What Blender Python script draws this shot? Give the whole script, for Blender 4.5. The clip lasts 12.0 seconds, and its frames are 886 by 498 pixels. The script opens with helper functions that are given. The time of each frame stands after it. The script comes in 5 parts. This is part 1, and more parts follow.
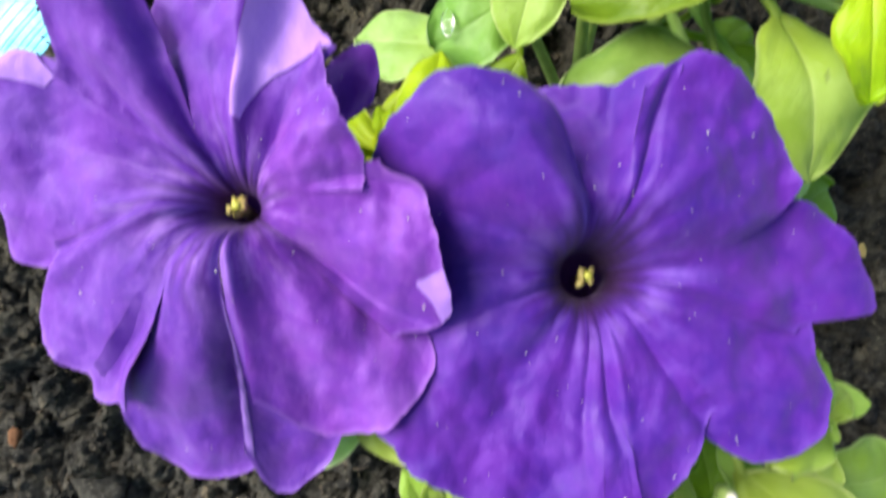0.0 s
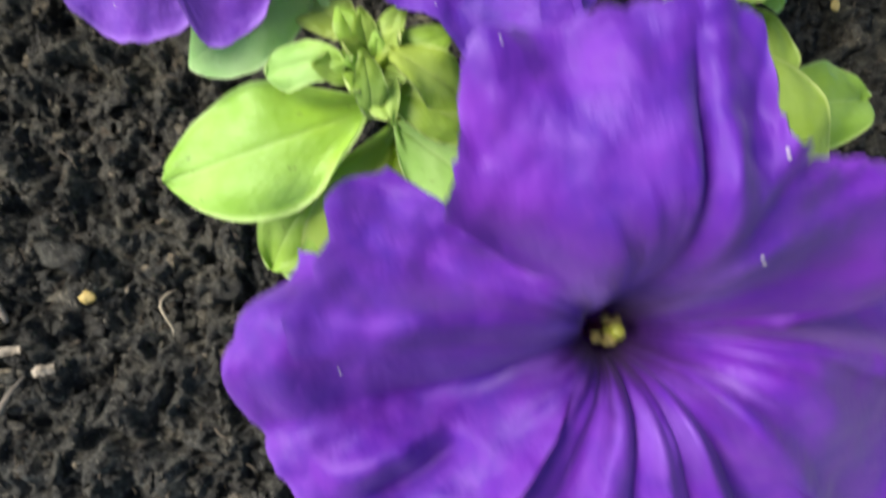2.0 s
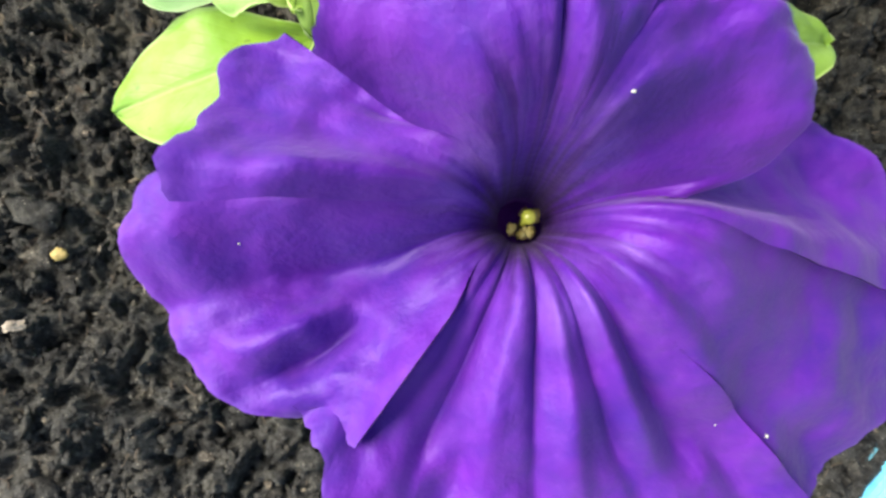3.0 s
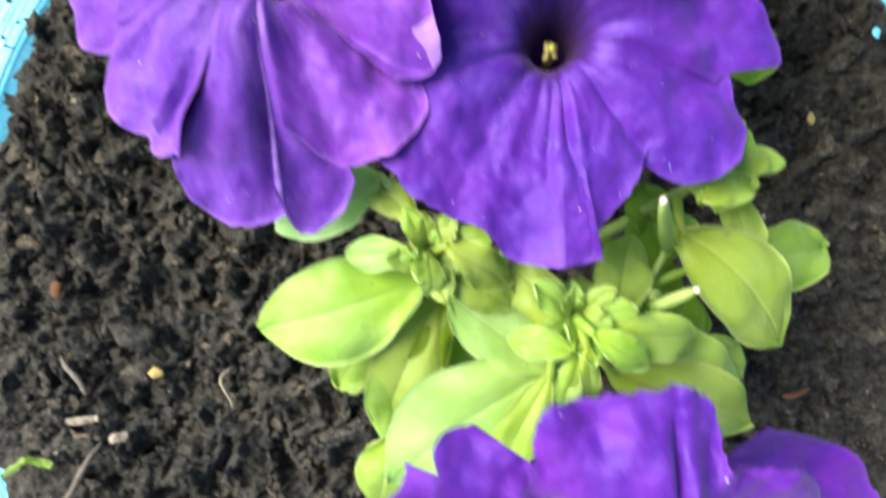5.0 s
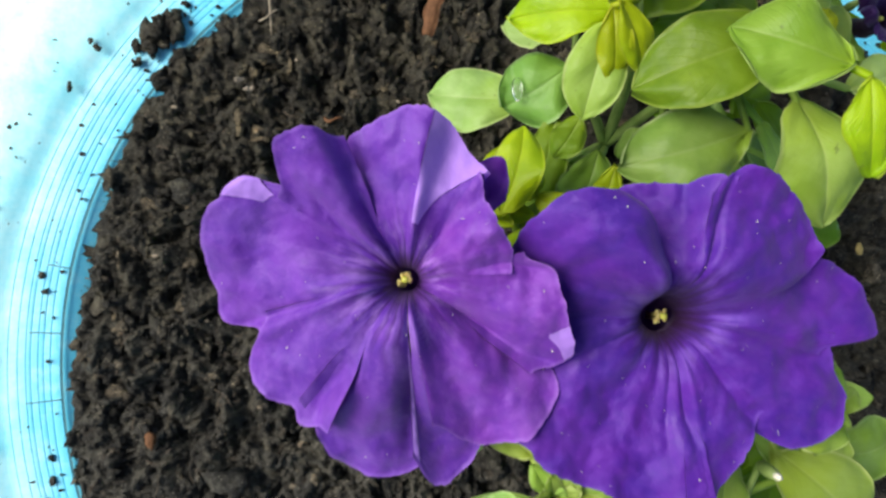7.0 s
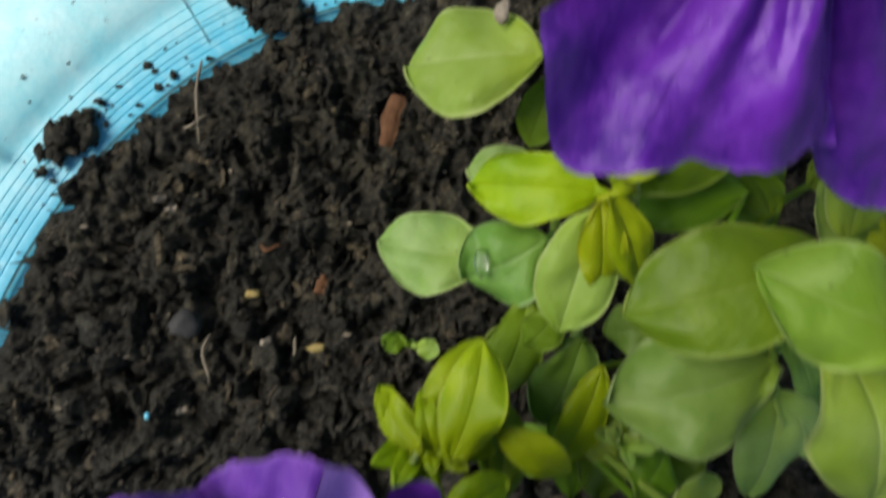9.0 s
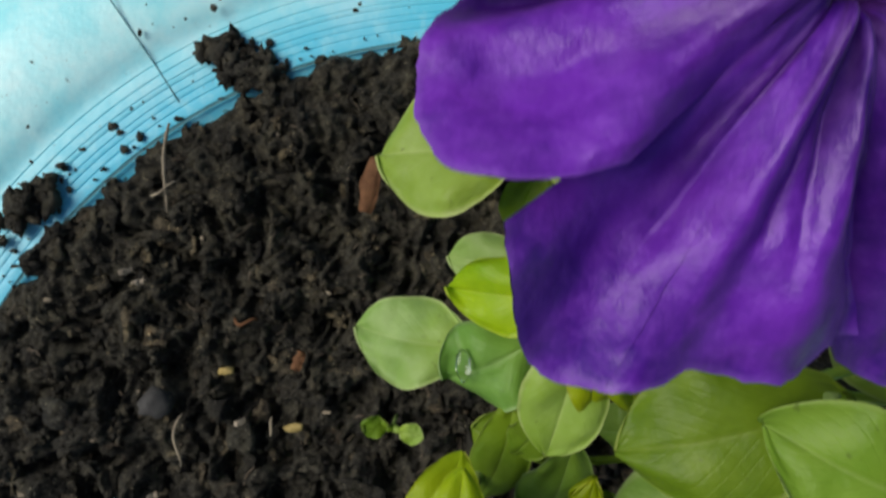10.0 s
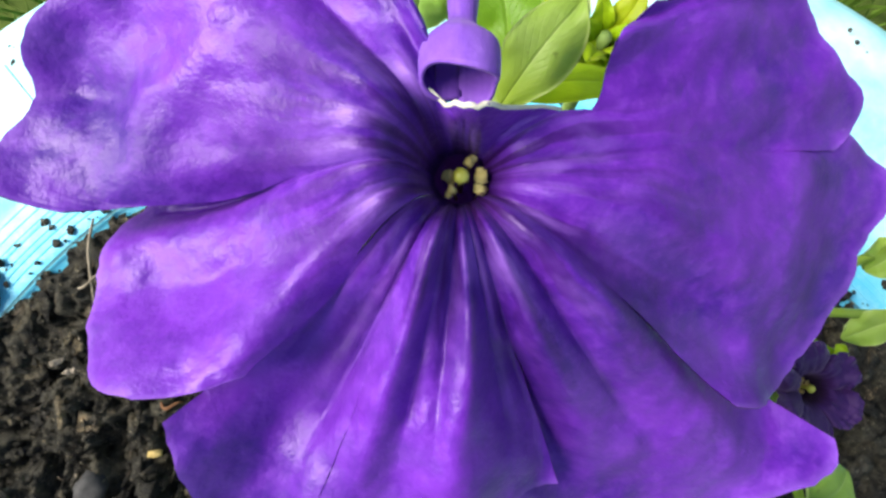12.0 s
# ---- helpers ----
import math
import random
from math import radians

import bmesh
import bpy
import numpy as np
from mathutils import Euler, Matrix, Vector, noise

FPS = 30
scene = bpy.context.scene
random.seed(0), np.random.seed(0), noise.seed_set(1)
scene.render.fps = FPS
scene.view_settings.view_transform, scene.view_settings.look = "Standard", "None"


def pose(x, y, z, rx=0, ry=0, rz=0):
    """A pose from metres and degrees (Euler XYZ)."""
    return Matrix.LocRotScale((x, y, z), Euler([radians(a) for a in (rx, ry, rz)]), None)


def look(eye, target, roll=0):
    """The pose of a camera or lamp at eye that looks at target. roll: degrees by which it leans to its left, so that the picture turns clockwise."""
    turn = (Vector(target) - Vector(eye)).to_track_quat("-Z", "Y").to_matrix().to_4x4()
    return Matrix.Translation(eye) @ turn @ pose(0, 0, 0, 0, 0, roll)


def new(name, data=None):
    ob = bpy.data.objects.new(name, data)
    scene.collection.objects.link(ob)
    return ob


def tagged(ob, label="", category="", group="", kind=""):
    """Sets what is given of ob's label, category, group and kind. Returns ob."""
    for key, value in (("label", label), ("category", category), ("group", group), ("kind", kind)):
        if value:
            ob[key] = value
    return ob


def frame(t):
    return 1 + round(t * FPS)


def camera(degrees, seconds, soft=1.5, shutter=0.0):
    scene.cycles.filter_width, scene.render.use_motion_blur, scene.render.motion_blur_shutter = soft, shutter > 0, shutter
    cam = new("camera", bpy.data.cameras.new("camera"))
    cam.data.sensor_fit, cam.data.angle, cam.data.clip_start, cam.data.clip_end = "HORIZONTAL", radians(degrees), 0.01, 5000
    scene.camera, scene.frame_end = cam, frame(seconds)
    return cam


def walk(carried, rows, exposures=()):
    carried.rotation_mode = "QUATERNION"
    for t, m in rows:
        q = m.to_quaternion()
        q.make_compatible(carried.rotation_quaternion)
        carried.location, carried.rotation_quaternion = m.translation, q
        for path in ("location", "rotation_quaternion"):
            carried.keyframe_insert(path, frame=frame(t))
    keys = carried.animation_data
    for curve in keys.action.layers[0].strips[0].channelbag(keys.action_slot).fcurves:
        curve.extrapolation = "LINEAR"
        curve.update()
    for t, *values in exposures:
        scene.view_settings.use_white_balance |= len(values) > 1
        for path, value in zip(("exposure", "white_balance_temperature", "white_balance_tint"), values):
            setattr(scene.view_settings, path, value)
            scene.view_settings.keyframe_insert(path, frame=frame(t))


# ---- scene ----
cam = camera(67.0, 12.0, soft=2.6, shutter=0.9)
ROWS = [
    (0, 0.0010, 0.0003, 0.2301, 7.21, 0.04, 0.93),
    (0.5, 0.0013, -0.0154, 0.2279, 6.67, 0.48, 0.21),
    (1, 0.0059, -0.0358, 0.2244, 6.77, 0.41, -0.30),
    (1.5, 0.0086, -0.0565, 0.2198, 6.77, 0.39, -0.56),
    (2, 0.0124, -0.0769, 0.2164, 6.89, 0.22, -0.24),
    (2.5, 0.0189, -0.0863, 0.2130, 6.78, 0.38, 0.19),
    (2.7, 0.0222, -0.0888, 0.2122, 6.75, 0.40, 0.25),
    (4.3, 0.0181, -0.0734, 0.2398, 5.97, 0.40, 0.26),
    (4.5, 0.0132, -0.0670, 0.2417, 5.93, 0.38, 0.47),
    (5, 0.0026, -0.0477, 0.2516, 6.34, -0.12, 0.24),
    (5.5, -0.0093, -0.0294, 0.2594, 5.94, -0.56, -0.21),
    (6, -0.0162, -0.0076, 0.2563, 5.10, -1.12, -0.57),
    (6.5, -0.0225, 0.0056, 0.2608, 4.01, -0.70, -1.52),
    (6.7, -0.0262, 0.0110, 0.2725, 4.31, -0.31, -1.75),
    (8.3, -0.0164, 0.0398, 0.2393, 2.30, -1.51, -1.51),
    (8.5, -0.0117, 0.0498, 0.2375, 3.46, -0.24, -1.56),
    (9, -0.0105, 0.0770, 0.2312, 2.74, -0.54, -1.02),
    (9.5, -0.0038, 0.0960, 0.2238, 2.47, -0.53, -1.30),
    (10, -0.0048, 0.1023, 0.2194, 2.28, -0.56, -1.65),
    (10.5, 0.0163, 0.1128, 0.2237, 3.54, 0.53, -3.28),
    (11, 0.0259, 0.1150, 0.2241, 3.54, 1.55, -4.53),
    (11.5, 0.0336, 0.1181, 0.2245, 4.00, 2.03, -4.53),
    (12, 0.0338, 0.1176, 0.2261, 4.04, 1.88, -4.54),
]
walk(cam, [(t, pose(x, y, z, rx, ry, rz)) for t, x, y, z, rx, ry, rz in ROWS],
     exposures=[(0.0, 1.0, 7000, 10), (0.5, 1.4, 7000, 10), (1.0, 1.1, 7000, 10), (1.5, 0.9, 7000, 10), (2.0, 0.92, 7000, 10), (2.5, 1.1, 7000, 10), (2.7, 1.25, 7000, 10), (4.5, 1.4, 7000, 10), (5.5, 1.05, 7000, 10), (6.0, 0.65, 7000, 10),
                (6.5, 0.45, 7000, 10), (8.3, 0.45, 7000, 10), (8.5, 0.6, 7000, 10), (9.0, -0.25, 7000, 10), (10.0, -0.45, 7000, 10), (10.5, -0.15, 7000, 10), (11.0, 0.2, 7000, 10),
                (11.5, 0.75, 7000, 10), (12.0, 0.9, 7000, 10)])

# ---- light ----
world = bpy.data.worlds.new("sky")
scene.world = world
world.use_nodes = True
wn = world.node_tree
sky = wn.nodes.new("ShaderNodeTexSky")
sky.sky_type = "NISHITA"
sky.sun_disc = False
sky.sun_elevation = radians(46)
sky.sun_rotation = radians(-78)
wn.links.new(sky.outputs[0], wn.nodes["Background"].inputs[0])
wn.nodes["Background"].inputs[1].default_value = 0.110
sun_data = bpy.data.lights.new("sun", "SUN")
sun_data.energy = 3.9
sun_data.angle = radians(42)
sun_data.color = (1.0, 0.975, 0.94)
sun = new("sun", sun_data)
sun.matrix_world = look((-0.675, 0.143, 0.724), (0, 0, 0))


# ---- materials ----
def nodes_of(name):
    m = bpy.data.materials.new(name)
    m.use_nodes = True
    nt = m.node_tree
    return m, nt, nt.nodes["Principled BSDF"]


def add(nt, kind, **values):
    n = nt.nodes.new(kind)
    for k, v in values.items():
        n.inputs[k].default_value = v
    return n


def ramp(nt, fac, stops):
    n = nt.nodes.new("ShaderNodeValToRGB")
    e = n.color_ramp.elements
    while len(e) < len(stops):
        e.new(0.5)
    for el, (p, c) in zip(e, stops):
        el.position = p
        el.color = (*c, 1) if len(c) == 3 else c
    nt.links.new(fac, n.inputs[0])
    return n.outputs[0]


def mix(nt, fac, a, b, mode="MIX"):
    n = nt.nodes.new("ShaderNodeMix")
    n.data_type = "RGBA"
    n.blend_type = mode
    for sock, v in ((n.inputs[0], fac), (n.inputs[6], a), (n.inputs[7], b)):
        if isinstance(v, (int, float)):
            sock.default_value = v
        elif isinstance(v, tuple):
            sock.default_value = (*v, 1)
        else:
            nt.links.new(v, sock)
    return n.outputs[2]


def math_node(nt, op, a, b=0.0):
    n = nt.nodes.new("ShaderNodeMath")
    n.operation = op
    for sock, v in zip(n.inputs, (a, b)):
        if isinstance(v, (int, float)):
            sock.default_value = v
        else:
            nt.links.new(v, sock)
    return n.outputs[0]


def uv_parts(nt):
    uv = nt.nodes.new("ShaderNodeUVMap")
    sep = nt.nodes.new("ShaderNodeSeparateXYZ")
    nt.links.new(uv.outputs[0], sep.inputs[0])
    return sep.outputs[0], sep.outputs[1]


def stretched(nt, u, v, su, sv, detail=3.0):
    c = nt.nodes.new("ShaderNodeCombineXYZ")
    nt.links.new(math_node(nt, "MULTIPLY", u, su), c.inputs[0])
    nt.links.new(math_node(nt, "MULTIPLY", v, sv), c.inputs[1])
    n = add(nt, "ShaderNodeTexNoise", Scale=1.0, Detail=detail)
    nt.links.new(c.outputs[0], n.inputs["Vector"])
    return n.outputs[0]


def object_noise(nt, scale, detail=4.0, rough=0.6):
    t = nt.nodes.new("ShaderNodeTexCoord")
    n = add(nt, "ShaderNodeTexNoise", Scale=scale, Detail=detail, Roughness=rough)
    nt.links.new(t.outputs["Object"], n.inputs["Vector"])
    return n.outputs[0]


def bump(nt, p, height, strength, distance):
    b = add(nt, "ShaderNodeBump", Strength=strength, Distance=distance)
    nt.links.new(height, b.inputs["Height"])
    nt.links.new(b.outputs[0], p.inputs["Normal"])
    return b


def thin(m, nt, p, colour, weight):
    """Light that passes through a thin sheet."""
    tr = nt.nodes.new("ShaderNodeBsdfTranslucent")
    if isinstance(colour, tuple):
        tr.inputs[0].default_value = (*colour, 1)
    else:
        nt.links.new(colour, tr.inputs[0])
    mx = nt.nodes.new("ShaderNodeMixShader")
    mx.inputs[0].default_value = weight
    nt.links.new(p.outputs[0], mx.inputs[1])
    nt.links.new(tr.outputs[0], mx.inputs[2])
    nt.links.new(mx.outputs[0], nt.nodes["Material Output"].inputs[0])


def petal_material(name, red, blue, pale, dark_to, deep, veins_to, smooth=0.50):
    m, nt, p = nodes_of(name)
    u, v = uv_parts(nt)
    wander = math_node(nt, "ADD", u, math_node(nt, "MULTIPLY", object_noise(nt, 70.0, 4.0), 0.045))
    streak = stretched(nt, wander, v, 30.0, 6.0, 6.0)
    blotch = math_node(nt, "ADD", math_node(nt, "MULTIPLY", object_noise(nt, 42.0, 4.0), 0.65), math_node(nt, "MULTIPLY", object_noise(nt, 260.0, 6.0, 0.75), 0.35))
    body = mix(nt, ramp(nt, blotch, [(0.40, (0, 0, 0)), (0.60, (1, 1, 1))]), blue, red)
    body = mix(nt, ramp(nt, streak, [(0.45, (0, 0, 0)), (0.80, (0.22, 0.22, 0.22))]), body, pale)
    fleck = ramp(nt, object_noise(nt, 520.0, 4.0, 0.7), [(0.50, (0, 0, 0)), (0.75, (0.12, 0.12, 0.12))])
    body = mix(nt, fleck, body, pale)
    veins = ramp(nt, stretched(nt, wander, v, 48.0, 1.5, 3.0), [(0.44, (0, 0, 0)), (0.57, (1, 1, 1))])
    near = ramp(nt, math_node(nt, "ADD", v, math_node(nt, "MULTIPLY", blotch, 0.25)), [(0.16, (1, 1, 1)), (veins_to, (0, 0, 0))])
    body = mix(nt, math_node(nt, "MULTIPLY", math_node(nt, "MULTIPLY", veins, near), 0.92), body, (0.032, 0.003, 0.085))
    halo = math_node(nt, "MULTIPLY", ramp(nt, v, [(0.12, (0, 0, 0)), (0.18, (0.75, 0.75, 0.75)), (0.38, (0, 0, 0))]),
                     ramp(nt, streak, [(0.45, (0, 0, 0)), (0.7, (1, 1, 1))]))
    body = mix(nt, halo, body, pale)
    throat = ramp(nt, math_node(nt, "ADD", v, math_node(nt, "MULTIPLY", streak, 0.08)), [(dark_to - 0.04, (1, 1, 1)), (dark_to + 0.07, (0, 0, 0))])
    body = mix(nt, throat, body, deep)
    body = mix(nt, ramp(nt, v, [(0.935, (0, 0, 0)), (0.96, (0.35, 0.35, 0.35))]), body, pale)
    nt.links.new(body, p.inputs["Base Color"])
    nt.links.new(ramp(nt, object_noise(nt, 130.0, 5.0, 0.7), [(0.36, (smooth,) * 3), (0.62, (smooth + 0.2,) * 3)]), p.inputs["Roughness"])
    p.inputs["Specular IOR Level"].default_value = 0.52 if smooth >= 0.5 else 0.52
    p.inputs["Specular Tint"].default_value = (0.80, 0.62, 1.0, 1)
    p.inputs["Sheen Weight"].default_value = 0.18 if smooth >= 0.5 else 0.06
    p.inputs["Sheen Roughness"].default_value = 0.45
    p.inputs["Sheen Tint"].default_value = (0.75, 0.55, 1.0, 1)
    fine = math_node(nt, "ADD", math_node(nt, "MULTIPLY", stretched(nt, wander, v, 70.0, 7.0, 5.0), 0.32),
                     math_node(nt, "ADD", math_node(nt, "MULTIPLY", object_noise(nt, 230.0, 4.0, 0.6), 0.55), math_node(nt, "MULTIPLY", object_noise(nt, 900.0, 2.0), 0.25)))
    bump(nt, p, fine, 0.36, 0.0012)
    thin(m, nt, p, mix(nt, 0.5, body, red), 0.12)
    return m


def leaf_material(name, base, light, tint):
    m, nt, p = nodes_of(name)
    u, v = uv_parts(nt)
    away = math_node(nt, "ABSOLUTE", math_node(nt, "SUBTRACT", u, 0.5))
    patch = object_noise(nt, 90.0, 4.0)
    body = mix(nt, ramp(nt, patch, [(0.35, (0, 0, 0)), (0.66, (1, 1, 1))]), base, light)
    slant = math_node(nt, "ADD", math_node(nt, "MULTIPLY", v, 34.0), math_node(nt, "MULTIPLY", away, -30.0))
    side = math_node(nt, "ABSOLUTE", math_node(nt, "SINE", slant))
    side_line = ramp(nt, side, [(0.0, (0.10, 0.10, 0.10)), (0.2, (0, 0, 0))])
    body = mix(nt, side_line, body, light)
    body = mix(nt, ramp(nt, away, [(0.004, (0.22, 0.22, 0.22)), (0.03, (0, 0, 0))]), body, tint)
    warm = ramp(nt, math_node(nt, "ADD", v, math_node(nt, "MULTIPLY", patch, 0.6)), [(0.35, (0.55, 0.55, 0.55)), (0.8, (0, 0, 0))])
    body = mix(nt, warm, body, mix(nt, 1.0, light, (1.05, 0.98, 0.35), "MULTIPLY"))
    body = mix(nt, ramp(nt, away, [(0.455, (0, 0, 0)), (0.5, (0.6, 0.6, 0.6))]), body, tint)
    speck = ramp(nt, object_noise(nt, 420.0, 2.0), [(0.70, (0, 0, 0)), (0.76, (0.5, 0.5, 0.5))])
    body = mix(nt, speck, body, (0.10, 0.12, 0.03))
    hue = nt.nodes.new("ShaderNodeHueSaturation")
    info = nt.nodes.new("ShaderNodeObjectInfo")
    nt.links.new(math_node(nt, "ADD", math_node(nt, "MULTIPLY", info.outputs["Random"], 0.03), 0.488), hue.inputs["Hue"])
    nt.links.new(math_node(nt, "ADD", math_node(nt, "MULTIPLY", info.outputs["Random"], 0.25), 0.92), hue.inputs["Value"])
    nt.links.new(body, hue.inputs["Color"])
    body = hue.outputs[0]
    nt.links.new(body, p.inputs["Base Color"])
    p.inputs["Roughness"].default_value = 0.42
    p.inputs["Specular IOR Level"].default_value = 0.32
    p.inputs["Sheen Weight"].default_value = 0.04
    rib = ramp(nt, away, [(0.0, (0, 0, 0)), (0.05, (1, 1, 1))])
    h = math_node(nt, "ADD", math_node(nt, "MULTIPLY", object_noise(nt, 500.0, 3.0), 0.6), math_node(nt, "MULTIPLY", rib, 0.8))
    h = math_node(nt, "ADD", h, math_node(nt, "MULTIPLY", ramp(nt, side, [(0.0, (0, 0, 0)), (0.5, (1, 1, 1))]), 0.12))
    bump(nt, p, h, 0.4, 0.0009)
    thin(m, nt, p, mix(nt, 0.5, body, light), 0.42)
    return m


def plain_material(name, dark, light, rough, scale, spec=0.4, bump_scale=0.0, strength=0.4, distance=0.001):
    m, nt, p = nodes_of(name)
    c = ramp(nt, object_noise(nt, scale, 5.0, 0.65), [(0.3, dark), (0.7, light)])
    nt.links.new(c, p.inputs["Base Color"])
    p.inputs["Roughness"].default_value = rough
    p.inputs["Specular IOR Level"].default_value = spec
    if bump_scale:
        bump(nt, p, object_noise(nt, bump_scale, 5.0, 0.7), strength, distance)
    return m


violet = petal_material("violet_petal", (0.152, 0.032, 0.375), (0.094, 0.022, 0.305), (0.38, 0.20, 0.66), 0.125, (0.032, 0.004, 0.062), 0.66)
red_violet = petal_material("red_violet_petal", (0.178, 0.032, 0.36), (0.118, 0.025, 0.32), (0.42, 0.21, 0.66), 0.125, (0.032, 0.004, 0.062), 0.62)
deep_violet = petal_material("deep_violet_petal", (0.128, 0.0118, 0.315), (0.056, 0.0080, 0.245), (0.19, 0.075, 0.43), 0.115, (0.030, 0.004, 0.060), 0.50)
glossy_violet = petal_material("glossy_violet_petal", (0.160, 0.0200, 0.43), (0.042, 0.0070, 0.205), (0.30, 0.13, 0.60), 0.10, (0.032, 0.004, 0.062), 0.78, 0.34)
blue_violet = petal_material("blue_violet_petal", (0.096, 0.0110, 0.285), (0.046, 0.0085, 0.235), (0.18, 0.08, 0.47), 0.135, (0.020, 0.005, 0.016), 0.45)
# Much darker violet than the other petals.
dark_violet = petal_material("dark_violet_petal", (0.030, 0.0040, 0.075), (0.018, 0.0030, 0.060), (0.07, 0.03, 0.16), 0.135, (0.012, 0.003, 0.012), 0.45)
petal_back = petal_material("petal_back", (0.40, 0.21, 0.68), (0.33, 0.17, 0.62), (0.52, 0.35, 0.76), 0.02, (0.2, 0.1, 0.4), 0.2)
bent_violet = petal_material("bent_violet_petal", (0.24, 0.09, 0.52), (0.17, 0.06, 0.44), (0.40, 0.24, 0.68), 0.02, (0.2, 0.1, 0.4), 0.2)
fresh_leaf = leaf_material("fresh_leaf", (0.275, 0.440, 0.052), (0.385, 0.555, 0.125), (0.68, 0.78, 0.33))
green_leaf = leaf_material("green_leaf", (0.125, 0.250, 0.011), (0.215, 0.36, 0.025), (0.36, 0.47, 0.10))
# Pale green; on some lower-plant leaves it stands in for light and sheen.
pale_leaf = leaf_material("pale_leaf", (0.28, 0.47, 0.11), (0.41, 0.60, 0.20), (0.62, 0.72, 0.34))
olive_leaf = leaf_material("olive_leaf", (0.20, 0.33, 0.025), (0.30, 0.44, 0.055), (0.48, 0.58, 0.18))
# Lighter mint green that puts light into a leaf lying under a flower.
lit_mint_leaf = leaf_material("lit_mint_leaf", (0.40, 0.62, 0.22), (0.54, 0.74, 0.34), (0.70, 0.80, 0.45))
blue_leaf = leaf_material("blue_leaf", (0.15, 0.31, 0.045), (0.25, 0.42, 0.09), (0.40, 0.52, 0.24))
yellow_leaf = leaf_material("yellow_leaf", (0.26, 0.40, 0.005), (0.42, 0.54, 0.010), (0.52, 0.56, 0.05))
stem_skin = plain_material("stem_skin", (0.16, 0.27, 0.05), (0.30, 0.40, 0.12), 0.55, 120.0, 0.3, 900.0)
bud_skin = plain_material("bud_skin", (0.17, 0.28, 0.06), (0.32, 0.42, 0.13), 0.6, 160.0, 0.3, 900.0)
white_tip = plain_material("white_tip", (0.50, 0.48, 0.34), (0.78, 0.76, 0.66), 0.6, 300.0)
pollen = plain_material("pollen", (0.60, 0.45, 0.10), (0.80, 0.70, 0.30), 0.75, 900.0, 0.2, 2500.0)
stigma_skin = plain_material("stigma_skin", (0.42, 0.45, 0.05), (0.62, 0.62, 0.10), 0.3, 500.0, 0.6)
dry_straw = plain_material("dry_straw", (0.17, 0.14, 0.10), (0.38, 0.32, 0.23), 0.8, 150.0, 0.2, 700.0)
grey_twig = plain_material("grey_twig", (0.085, 0.072, 0.058), (0.21, 0.18, 0.145), 0.85, 250.0, 0.2, 700.0)
peat_fibre = plain_material("peat_fibre", (0.040, 0.030, 0.022), (0.20, 0.16, 0.115), 0.85, 60.0, 0.2)
bark_chip = plain_material("bark_chip", (0.085, 0.038, 0.017), (0.185, 0.088, 0.042), 0.8, 200.0, 0.2, 600.0)
pale_chip = plain_material("pale_chip", (0.17, 0.14, 0.10), (0.42, 0.36, 0.28), 0.8, 300.0, 0.2, 900.0)
yellow_bit = plain_material("yellow_bit", (0.26, 0.18, 0.05), (0.48, 0.37, 0.14), 0.7, 600.0, 0.3)
pebble_skin = plain_material("pebble_skin", (0.032, 0.032, 0.032), (0.075, 0.073, 0.070), 0.7, 120.0, 0.3, 500.0)
grass_skin = plain_material("grass_skin", (0.07, 0.15, 0.015), (0.17, 0.28, 0.04), 0.6, 60.0, 0.3)


